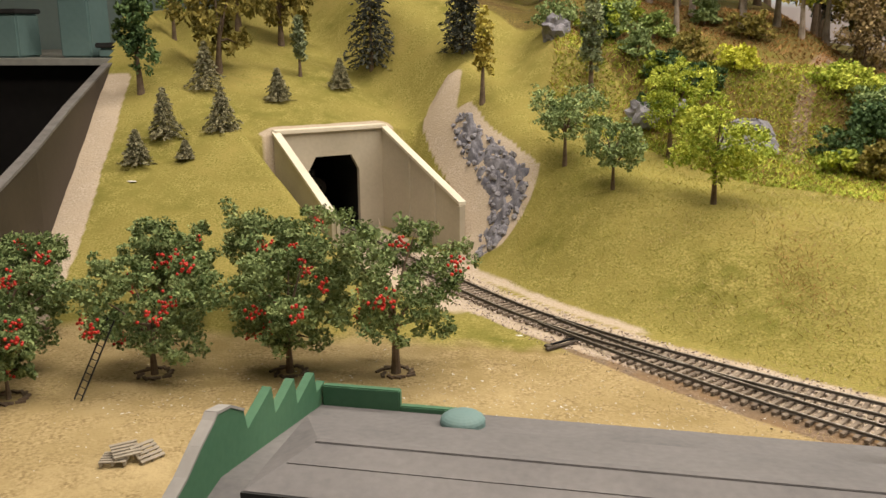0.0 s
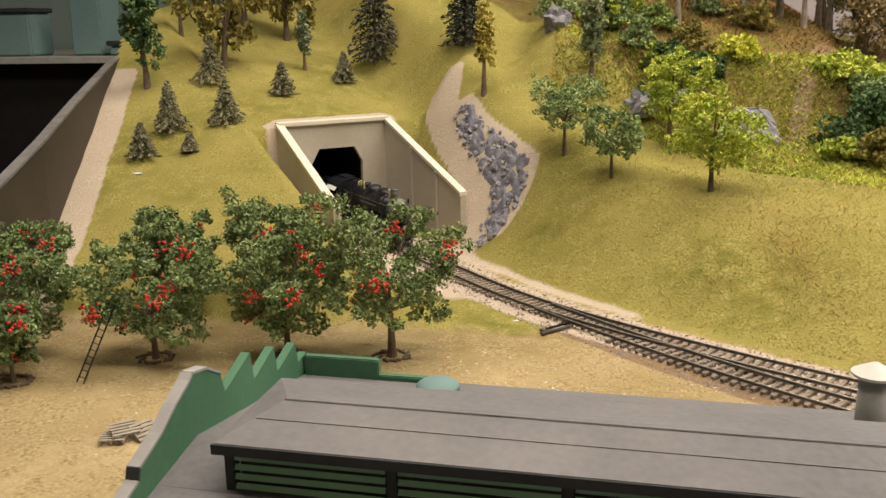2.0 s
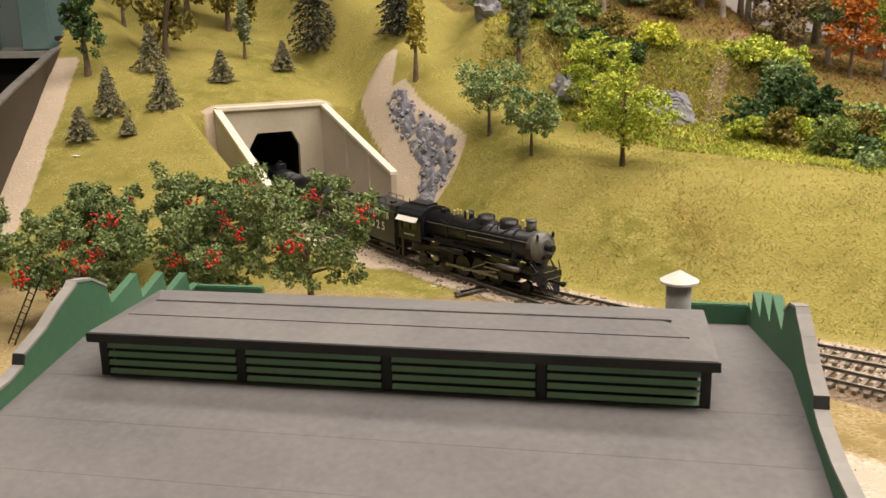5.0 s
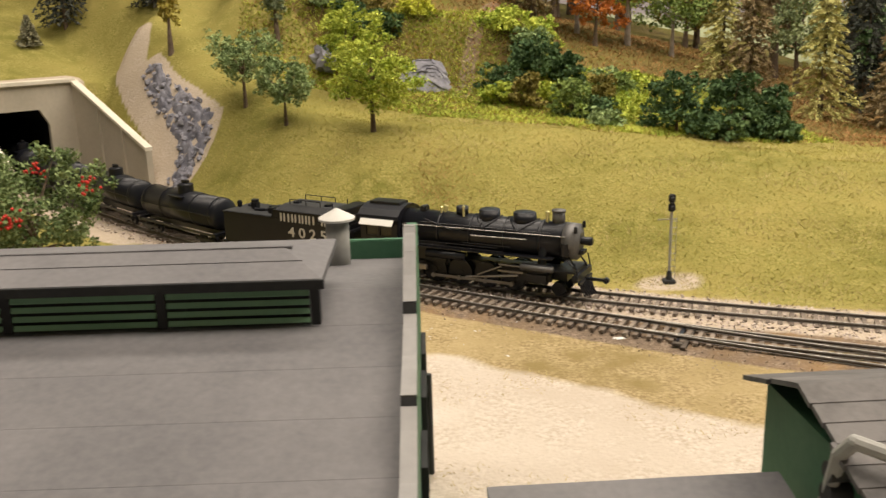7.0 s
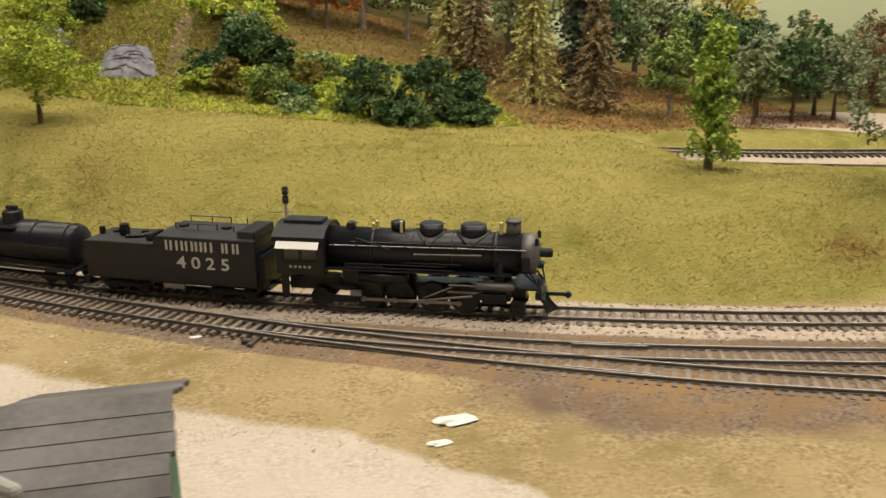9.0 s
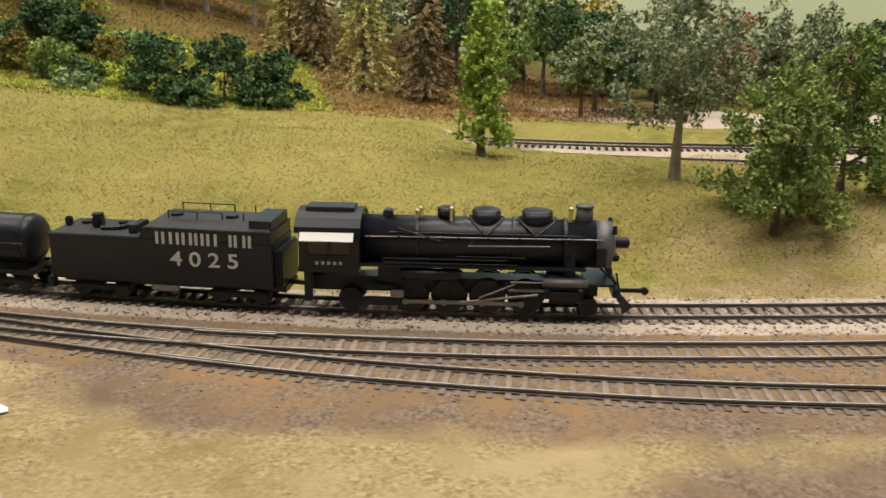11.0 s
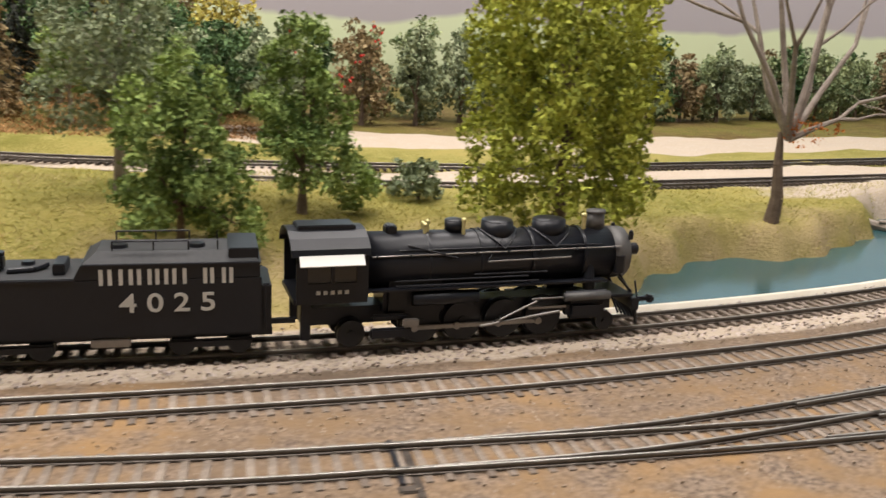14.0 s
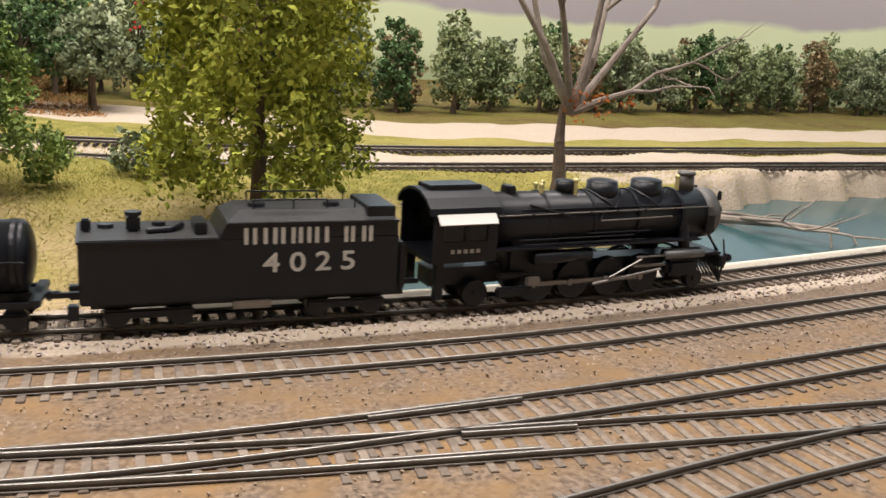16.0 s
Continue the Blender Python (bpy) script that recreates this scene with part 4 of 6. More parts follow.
for y in (-1, 1):
    writing(tender, "4025", 0.0104, 0.0084, y * 0.01625, 0.0238, "road_number", "white serif road number", y)
    # plain shapes in the place of the road's name: one pair of plain bars for each letter
    for x0, w in ((-0.0169, 0.0056), (-0.0098, 0.0060), (-0.0032, 0.0062), (0.0034, 0.0056), (0.0096, 0.0062), (0.0210, 0.0050), (0.0280, 0.0052)):
        xa = x0 if y < 0 else 0.0164 - x0 - w
        bm = B()
        y0, y1 = min(y * 0.0157, y * 0.01605), max(y * 0.0157, y * 0.01605)
        box(bm, xa + 0.0004, xa + 0.0019, y0, y1, 0.0314, 0.0376)
        box(bm, xa + w - 0.0020, xa + w - 0.0005, y0, y1, 0.0314, 0.0376)
        part("lettering_bar", bm, M["white"], tender, "white lettering bar")
    for tx in (-0.050, 0.024):
        part("truck_side_frame", box(B(), tx - 0.016, tx + 0.016, y * 0.0118 - 0.001, y * 0.0118 + 0.001, 0.0040, 0.0075, bevel=0.0008), M["black"], tender)
    part("step", box(B(), -0.0775, -0.0736, y * 0.013 - 0.002, y * 0.013 + 0.002, 0.005, 0.0105, bevel=0.0004), M["black"], tender)
    part("side_plate", box(B(), -0.0205, -0.0060, y * 0.0150 - 0.001, y * 0.0150 + 0.001, 0.0066, 0.0098, bevel=0.0004), M["steel"], tender, "grey metal side plate")
    part("front_grab", cyl(B(), (0.0450, y * 0.0150, 0.012), (0.0450, y * 0.0150, 0.030), 0.0005, seg=6), M["black"], tender)
part("front_bulkhead", box(B(), 0.0435, 0.0475, -0.0140, 0.0140, 0.0105, 0.0300, bevel=0.0008), M["black"], tender)
wheels(tender, (-0.061, -0.039, 0.013, 0.035), 0.0048)
part("coupler", box(box(B(), -0.0835, -0.072, -0.001, 0.001, 0.0095, 0.0115), -0.0850, -0.0825, -0.0022, 0.0022, 0.009, 0.0125, bevel=0.0006), M["black"], tender)
part("drawbar", box(B(), 0.046, 0.058, -0.001, 0.001, 0.009, 0.011), M["black"], tender)


def tank_car():
    car = thing("tank_car", "black model tank car with a central dome", "tank car", "tank cars of the train")
    bm = cyl(B(), (-0.050, 0, 0.0255), (0.050, 0, 0.0255), 0.0130, seg=36)
    ball(bm, (-0.050, 0, 0.0255), 0.0130, 0.35, 1, 1, 32)
    ball(bm, (0.050, 0, 0.0255), 0.0130, 0.35, 1, 1, 32)
    part("tank", bm, M["black"], car, smooth=True)
    for x in (-0.048, -0.022, 0.022, 0.048):
        part("tank_band", cyl(B(), (x - 0.0007, 0, 0.0255), (x + 0.0007, 0, 0.0255), 0.0133, seg=36), M["black"], car)
    bm = cyl(B(), (0, 0, 0.036), (0, 0, 0.0440), 0.0066, 0.0064, 24)
    ball(bm, (0, 0, 0.0440), 0.0064, 1, 1, 0.25, 24)
    cyl(bm, (0, 0, 0.0445), (0, 0, 0.0470), 0.0026, seg=12)
    box(bm, -0.004, 0.004, -0.0016, 0.0016, 0.0455, 0.0478, bevel=0.0004)
    part("dome", bm, M["black"], car)
    for y in (-0.0085, 0.0085):
        part("dome_platform", box(B(), -0.010, 0.010, y - 0.003, y + 0.003, 0.0352, 0.0360, bevel=0.0002), M["black"], car)
    part("underframe", box(B(), -0.056, 0.056, -0.004, 0.004, 0.0085, 0.0125), M["black"], car)
    for y in (-0.0125, 0.0125):
        part("side_sill", box(B(), -0.056, 0.056, y - 0.0008, y + 0.0008, 0.0095, 0.0115), M["black"], car)
        part("handrail", cyl(B(), (-0.052, y * 1.07, 0.0262), (0.052, y * 1.07, 0.0262), 0.00035, seg=6), M["black"], car)
        for tx in (-0.040, 0.040):
            part("truck_side_frame", box(B(), tx - 0.013, tx + 0.013, y * 0.93 - 0.001, y * 0.93 + 0.001, 0.0038, 0.0070, bevel=0.0008), M["black"], car)
    for x in (-0.055, 0.055):
        part("end_platform", box(B(), x - 0.002, x + 0.002, -0.0140, 0.0140, 0.0100, 0.0125, bevel=0.0003), M["black"], car)
        part("coupler", box(B(), min(x, x * 1.13), max(x, x * 1.13), -0.0012, 0.0012, 0.0095, 0.0118, bevel=0.0003), M["black"], car)
    part("brake_wheel", cyl(cyl(B(), (-0.0565, 0.006, 0.0125), (-0.0565, 0.006, 0.0260), 0.0004, seg=6), (-0.0575, 0.006, 0.0260), (-0.0570, 0.006, 0.0260), 0.0030, seg=14), M["black"], car)
    return car


cars = [tank_car()]
for x in (-0.048, -0.032, 0.032, 0.048):
    for y in (-0.00825, 0.00825):
        part("wheel", cyl(B(), (x, y - 0.0013, 0.0046), (x, y + 0.0013, 0.0046), 0.0046, seg=16), M["black"], cars[0])
for _ in range(3):
    cars.append(copy_thing(cars[0], Matrix()))


# ---- room, edge and backdrop ----
def slab(name, x0, x1, y0, y1, z0, z1, material, label, category):
    tagged(part(name, box(B(), x0, x1, y0, y1, z0, z1), material), label, category, kind="structure")


slab("ceiling", -3.0, 4.0, -2.2, 3.0, 1.50, 1.56, M["roomwall"], "plain cream ceiling of the layout room", "ceiling")
slab("floor", -3.0, 4.0, -2.2, 3.0, -1.06, -1.0, M["carpet"], "dark carpet of the layout room", "floor")
slab("wall_south", -3.0, 4.0, -2.26, -2.2, -1.0, 1.5, M["roomwall"], "plain cream room wall", "wall")
slab("wall_north", -3.0, 4.0, 2.6, 2.66, -1.0, 1.5, M["wallgrey"], "plain blue-grey room wall", "wall")
slab("wall_west", -3.06, -3.0, -2.2, 3.0, -1.0, 1.5, M["wallgrey"], "plain blue-grey room wall", "wall")
slab("wall_east", 4.0, 4.06, -2.2, 3.0, -1.0, 1.5, M["roomwall"], "plain cream room wall", "wall")


def backdrop_material():
    m = bpy.data.materials.new("painted_backdrop")
    m.use_nodes = True
    n, l = m.node_tree.nodes, m.node_tree.links
    b = n["Principled BSDF"]
    tc, sep = n.new("ShaderNodeTexCoord"), n.new("ShaderNodeSeparateXYZ")
    l.new(tc.outputs["Object"], sep.inputs[0])

    def nz(scale, amp):
        q, k = n.new("ShaderNodeTexNoise"), n.new("ShaderNodeMath")
        q.inputs["Scale"].default_value, q.inputs["Detail"].default_value = scale, 4
        l.new(tc.outputs["Object"], q.inputs["Vector"])
        k.operation = "MULTIPLY_ADD"
        l.new(q.outputs["Fac"], k.inputs[0])
        k.inputs[1].default_value = amp
        l.new(sep.outputs["Z"], k.inputs[2])
        return k.outputs[0]

    def step(v, at, soft_):
        q = n.new("ShaderNodeMapRange")
        q.inputs["From Min"].default_value, q.inputs["From Max"].default_value = at, at + soft_
        l.new(v, q.inputs["Value"])
        return q.outputs[0]

    def mixc(f, a, c):
        q = n.new("ShaderNodeMix")
        q.data_type = "RGBA"
        l.new(f, q.inputs["Factor"])
        for s_, v in (("A", a), ("B", c)):
            if isinstance(v, tuple):
                q.inputs[s_].default_value = (*v, 1)
            else:
                l.new(v, q.inputs[s_])
        return q.outputs["Result"]

    fields = mixc(step(nz(18, 0.06), 0.07, 0.03), (0.34, 0.39, 0.22), (0.52, 0.57, 0.36))
    far = mixc(step(nz(3, 0.10), 0.195, 0.012), fields, (0.33, 0.30, 0.31))
    sky = mixc(step(nz(2.2, 0.16), 0.33, 0.02), far, (0.55, 0.72, 0.85))
    l.new(sky, b.inputs["Base Color"])
    b.inputs["Roughness"].default_value = 0.9
    return m


bx = [(-0.30, 1.74), (0.3, 1.75), (1.2, 1.72), (1.9, 1.60), (2.35, 1.25), (2.55, 0.6), (2.6, -0.3)]
bl, _ = smooth_line(bx, 0.05)
bv = np.vstack([np.column_stack([bl, np.full(len(bl), z)]) for z in (-0.1, 0.75)] + [np.column_stack([bl + (0.01, 0.01), np.full(len(bl), z)]) for z in (-0.1, 0.75)])
nb = len(bl)
bf = [(i, i + 1, nb + i + 1, nb + i) for i in range(nb - 1)] + [(2 * nb + i, 2 * nb + i + 1, 3 * nb + i + 1, 3 * nb + i) for i in range(nb - 1)] + [(nb + i, nb + i + 1, 3 * nb + i + 1, 3 * nb + i) for i in range(nb - 1)]
tagged(link("backdrop", mesh_np("backdrop", bv, bf), backdrop_material()), "painted backdrop of pale fields, violet hills and sky", "backdrop", kind="structure")

# layout edge beside the aisle, and what stands across it
ey = np.linspace(0.545, 1.5, 60)
ex = edge_x(ey)
ez = np.interp(ey, [0.55, 0.71, 0.84, 1.017, 1.5], [0.072, 0.110, 0.136, 0.168, 0.20])
bm = B()
top = [(bm.verts.new((x - 0.004, y, z + 0.006)), bm.verts.new((x + 0.004, y, z + 0.006)), bm.verts.new((x + 0.004, y, -0.4)), bm.verts.new((x - 0.004, y, -0.4))) for x, y, z in zip(ex, ey, ez)]
for p, q in zip(top[:-1], top[1:]):
    for k in range(4):
        bm.faces.new((p[k], p[(k + 1) % 4], q[(k + 1) % 4], q[k]))
bmesh.ops.recalc_face_normals(bm, faces=bm.faces[:])
EDGE = [(x, y, z + 0.006) for x, y, z in zip(ex, ey, ez)]
tagged(part("fascia", bm, M["fascia"]), "brown fascia board along the layout edge", "fascia", kind="structure")
bm = B()
top = [[bm.verts.new((x + a, y, z + b_)) for a, b_ in ((-0.005, 0.0004), (0.005, 0.0004), (0.005, 0.003), (-0.005, 0.003))] for x, y, z in EDGE]
for p, q in zip(top[:-1], top[1:]):
    for k in range(4):
        bm.faces.new((p[k], p[(k + 1) % 4], q[(k + 1) % 4], q[k]))
bmesh.ops.recalc_face_normals(bm, faces=bm.faces[:])
tagged(part("trim", bm, M["planks"]), "worn grey-brown top edge of the fascia board", "trim", kind="structure")
slab("fascia_across", -2.6, -0.62, 1.72, 1.76, -1.0, 0.150, M["blackcloth"], "black fascia of the layout across the aisle", "fascia")
slab("shelf_across", -2.6, -0.62, 1.68, 2.55, 0.150, 0.162, M["chim"], "pale metal edge of the shelf across the aisle", "shelf")
for k, (x, y, w, h) in enumerate(((-1.20, 1.80, 0.10, 0.09), (-1.02, 1.80, 0.07, 0.12), (-0.90, 1.78, 0.12, 0.02), (-1.36, 1.80, 0.12, 0.13))):
    t = thing("control_box", "teal metal control box on the shelf", "box", "boxes across the aisle", at=pose(x, y, 0.162))
    part("case", box(B(), -w / 2, w / 2, -0.04, 0.04, 0, h, bevel=0.004), M["teal"], t)
    part("lid", box(B(), -w / 2 - 0.004, w / 2 + 0.004, -0.044, 0.044, h, h + 0.01, bevel=0.002), M["trim"], t)

# pale concrete ledge between main line and river
q = MAIN[(MAIN[:, 0] > 0.965)]
v, f = sweep(q, 0.0215, 0.0034, -0.02, -0.0014)
tagged(link("ledge", mesh_np("ledge", v, f), M["concrete_edge"]), "chipped white ledge between the track and the river", "ledge", kind="structure")


# ---- the green packing house ----
hx0, hx1, hy0, hy1, ridge, peak, eave = -0.042, 0.174, 0.085, 0.297, 0.215, 0.101, 0.080
house = thing("packing_house", "dark green packing house with grey felt roof and louvred monitor", "building")
bm = B()
prism(bm, [(hy0 + 0.004, -0.006), (hy1 - 0.004, -0.006), (hy1 - 0.004, 0.0865), (ridge, peak - 0.003), (hy0 + 0.004, eave - 0.001)], hx1 - hx0 - 0.004, Matrix.Translation(((hx0 + hx1) / 2, 0, 0)) @ pose(0, 0, 0, 0, 0, 90))
part("wall", bm, M["green"], house)
for sgn, y, ze in ((-1, hy0, eave), (1, hy1, 0.0875)):
    for k in range(6):
        y0, y1 = ridge + (y - ridge) * k / 6, ridge + (y - ridge) * (k + 1) / 6 + sgn * 0.0002
        z0, z1 = peak + (ze - peak) * k / 6 + 0.0004, peak + (ze - peak) * (k + 1) / 6 + 0.00042
        bm = B()
        vs = [bm.verts.new(c) for c in ((hx0, y0, z0), (hx1, y0, z0), (hx1, y1, z1), (hx0, y1, z1))]
        lo = [bm.verts.new((p.co.x, p.co.y, p.co.z - 0.0003)) for p in vs]
        bm.faces.new(vs)
        for i in range(4):
            bm.faces.new((vs[i], vs[(i + 1) % 4], lo[(i + 1) % 4], lo[i]))
        bmesh.ops.recalc_face_normals(bm, faces=bm.faces[:])
        part("roof_strip", bm, M["roof"], house, "strip of grey roofing felt")
# stepped false fronts, rounded towards the road and toothed towards the track
false_front = [(hy0 - 0.012, -0.006), (hy0 - 0.012, 0.080), (hy0 + 0.004, 0.0845), (hy0 + 0.010, 0.086), (hy0 + 0.011, 0.0895), (hy0 + 0.034, 0.0905), (hy0 + 0.050, 0.0940), (hy0 + 0.057, 0.0965), (hy0 + 0.058, 0.0985),
               (hy0 + 0.080, 0.0990), (hy0 + 0.094, 0.1010), (hy0 + 0.100, 0.1030), (hy0 + 0.101, 0.1060), (hy0 + 0.112, 0.1100), (hy0 + 0.120, 0.1145), (hy0 + 0.128, 0.1180), (ridge, 0.1195), (ridge + 0.008, 0.1180), (ridge + 0.016, 0.1135),
               (ridge + 0.018, 0.1070), (ridge + 0.036, 0.1125), (ridge + 0.038, 0.1030), (ridge + 0.054, 0.1080), (ridge + 0.056, 0.0985), (ridge + 0.072, 0.1030), (ridge + 0.074, 0.0950), (hy1, 0.0960), (hy1, -0.006)]
for x in (hx0, hx1):
    bm = B()
    prism(bm, false_front, 0.003, Matrix.Translation((x, 0, 0)) @ pose(0, 0, 0, 0, 0, 90))
    ff = part("false_front", bm, M["green"], house, "stepped green false front")
    edge = false_front[1:-2]
    for (y0, z0), (y1, z1) in zip(edge[:17], edge[1:18]):
        a, b_ = Vector((x, y0, z0 + 0.0003)), Vector((x, y1, z1 + 0.0003))
        if (b_ - a).length > 0.0015:
            mm = Matrix.Translation((a + b_) / 2) @ (b_ - a).to_track_quat("Y", "Z").to_matrix().to_4x4()
            half = (b_ - a).length / 2
            steep = (z1 - z0) > (y1 - y0)
            part("capping", box(B(), -0.0018, 0.0018, -half, half, -0.0004, 0.0004, mm), M["trim"] if steep else M["roof2"], ff, "charcoal capping" if steep else "worn grey capping")
for x0, x1, z1 in ((hx0 + 0.002, hx0 + 0.030, 0.0960), (hx0 + 0.030, hx0 + 0.050, 0.0905), (hx1 - 0.026, hx1 - 0.002, 0.0960)):
    part("rear_parapet", box(B(), x0, x1, hy1 - 0.004, hy1 - 0.001, 0.075, z1, bevel=0.0004), M["green"], house, "green board parapet with a pale top edge")
for y0 in (0.130, 0.180, 0.225, 0.262):
    w = part("window", box(B(), hx1 + 0.0016, hx1 + 0.0026, y0, y0 + 0.018, 0.030, 0.060), M["glassdark"], house, "dark window in the green wall")
    bm = B()
    for a, b_, c, d in ((y0 - 0.002, y0, 0.028, 0.062), (y0 + 0.018, y0 + 0.020, 0.028, 0.062), (y0, y0 + 0.018, 0.060, 0.062), (y0, y0 + 0.018, 0.028, 0.030), (y0 + 0.0085, y0 + 0.0095, 0.030, 0.060), (y0, y0 + 0.018, 0.0445, 0.0455)):
        box(bm, hx1 + 0.0016, hx1 + 0.0034, a, b_, c, d)
    part("frame", bm, M["trim"], w)
part("downpipe", cyl(B(), (hx1 + 0.004, hy1 - 0.004, -0.004), (hx1 + 0.004, hy1 - 0.004, 0.040), 0.0012, seg=8), M["trim"], house)
# monitor with louvres
mx0, mx1, my0, my1, mz0, mz1 = -0.0205, 0.1480, 0.1945, 0.2315, 0.094, 0.1098
part("monitor_wall", box(B(), mx0 + 0.002, mx1 - 0.002, my0 + 0.002, my1 - 0.002, mz0, mz1), M["trim"], house, "charcoal monitor wall")
bm = B()
lo = [bm.verts.new(p) for p in ((mx0 - 0.0025, my0 - 0.003, mz1), (mx1 + 0.0025, my0 - 0.003, mz1), (mx1 + 0.0025, my1 + 0.003, mz1), (mx0 - 0.0025, my1 + 0.003, mz1))]
mid = [bm.verts.new((p.co.x, p.co.y, mz1 + 0.0022)) for p in lo]
r0, r1 = bm.verts.new((mx0 + 0.0085, (my0 + my1) / 2, 0.1157)), bm.verts.new((mx1 - 0.0110, (my0 + my1) / 2, 0.1157))
bm.faces.new(lo[::-1])
for i in range(4):
    bm.faces.new((lo[i], lo[(i + 1) % 4], mid[(i + 1) % 4], mid[i]))
bm.faces.new((mid[0], mid[1], r1, r0)), bm.faces.new((mid[2], mid[3], r0, r1)), bm.faces.new((mid[1], mid[2], r1)), bm.faces.new((mid[3], mid[0], r0))
bmesh.ops.recalc_face_normals(bm, faces=bm.faces[:])
mroof = part("monitor_roof", bm, M["roof"], house, "hipped grey felt monitor roof")
part("fascia_board", box(B(), mx0 - 0.003, mx1 + 0.003, my0 - 0.0036, my0 - 0.003, mz1 - 0.0006, mz1 + 0.002), M["trim"], mroof, "charcoal fascia board")
part("ridge_strip", box(B(), mx0 + 0.008, mx1 - 0.008, (my0 + my1) / 2 - 0.0012, (my0 + my1) / 2 + 0.0012, 0.1152, 0.1159, bevel=0.0002), M["roof"], mroof)
part("lap_strip", box(B(), mx0 + 0.004, mx1 - 0.004, (my0 + my1) / 2 - 0.0102, (my0 + my1) / 2 - 0.0098, 0.1125, 0.1142), M["roof"], mroof)
bay = (mx1 - mx0) / 4
for k in range(5):
    x = mx0 + k * bay
    part("post", box(B(), x - 0.0012, x + 0.0012, my0 - 0.0004, my0 + 0.003, mz0, mz1), M["trim"], house, "charcoal monitor post")
for k in range(4):
    for j in range(4):
        z = 0.0995 + 0.0026 * j
        part("louvre", box(B(), mx0 + k * bay + 0.0016, mx0 + (k + 1) * bay - 0.0016, -0.00075, 0.00075, -0.0003, 0.0003, pose(0, my0 - 0.0003, z, 58, 0, 0)), M["louver"], house, "green louvre slat")
chim = thing("roof_vent", "pale metal roof vent with conical cap on the packing house", "roof vent", at=pose(0.1465, 0.2780, 0.085))
part("pipe", cyl(B(), (0, 0, 0), (0, 0, 0.0235), 0.0043, seg=24), M["chim"], chim, smooth=True)
part("cap", cyl(cyl(B(), (0, 0, 0.0230), (0, 0, 0.0238), 0.0066, seg=28), (0, 0, 0.0238), (0, 0, 0.0272), 0.0066, 0.0004, 28), M["cap"], chim, "white conical cap")
dome = thing("roof_fan", "low green-grey domed fan on the far roof slope", "roof fan", at=pose(0.012, 0.283, 0.086))
part("dome", ball(cyl(B(), (0, 0, 0), (0, 0, 0.006), 0.0075, seg=20), (0, 0, 0.006), 0.0075, 1, 1, 0.4, 20), M["teal"], dome)

TURN = Matrix.Translation((0.066, 0.19, 0)) @ Matrix.Rotation(math.radians(-2.0), 4, "Z") @ Matrix.Translation((-0.066, -0.19, 0))
for o in (house, chim, dome):
    o.matrix_basis = TURN @ o.matrix_basis

# ---- small shed with plank roof and pipe ----
shed = thing("shed", "small green shed with grey plank roof", "shed")
part("wall", box(B(), 0.2735, 0.3060, 0.1235, 0.1840, -0.006, 0.0775), M["green"], shed)
rdg, eve = Vector((0, 0.1555, 0.0900)), Vector((0, 0.1195, 0.0765))
for sgn in (-1, 1):
    for k in range(6):
        t0, t1 = k / 6, (k + 1.12) / 6
        p0, p1 = rdg.lerp(eve, t0), rdg.lerp(eve, t1)
        if sgn > 0:
            p0, p1 = Vector((0, 2 * rdg.y - p0.y, p0.z)), Vector((0, 2 * rdg.y - p1.y, p1.z))
        bm = B()
        j = 0.0006 * ((k * 7) % 3 - 1)
        vs = [bm.verts.new(c) for c in ((0.2690 + j, p0.y, p0.z), (0.3105 + j, p0.y, p0.z), (0.3105 + j, p1.y, p1.z + 0.0003), (0.2690 + j, p1.y, p1.z + 0.0003))]
        lo = [bm.verts.new((p.co.x, p.co.y, p.co.z - 0.0014)) for p in vs]
        bm.faces.new(vs), bm.faces.new(lo[::-1])
        for i in range(4):
            bm.faces.new((vs[i], vs[(i + 1) % 4], lo[(i + 1) % 4], lo[i]))
        bmesh.ops.recalc_face_normals(bm, faces=bm.faces[:])
        part("plank", bm, M["planks"], shed)
bm = B()
for a, b_ in (((0.2700, 0.140, 0.066), (0.2690, 0.134, 0.082)), ((0.2690, 0.134, 0.082), (0.2700, 0.130, 0.0870)), ((0.2700, 0.130, 0.0870), (0.2790, 0.124, 0.0850))):
    cyl(bm, a, b_, 0.0018, seg=10)
    ball(bm, b_, 0.0018, seg=10)
part("bent_pipe", bm, M["chim"], shed, "grey bent vent pipe")
part("bracket", cyl(cyl(B(), (0.268, 0.137, 0.070), (0.275, 0.137, 0.070), 0.0030, seg=14), (0.268, 0.137, 0.076), (0.275, 0.137, 0.076), 0.0026, seg=14), M["trim"], shed)
lean = thing("lean_to", "low lean-to with dark felt roof against the shed", "lean-to")
part("wall", box(B(), 0.1960, 0.2700, 0.104, 0.160, -0.006, 0.050), M["green"], lean)
part("roof", box(B(), -0.039, 0.039, -0.034, 0.034, -0.001, 0.001, pose(0.2310, 0.132, 0.0545, 8, 0, 0)), M["roof"], lean, "dark felt roof")


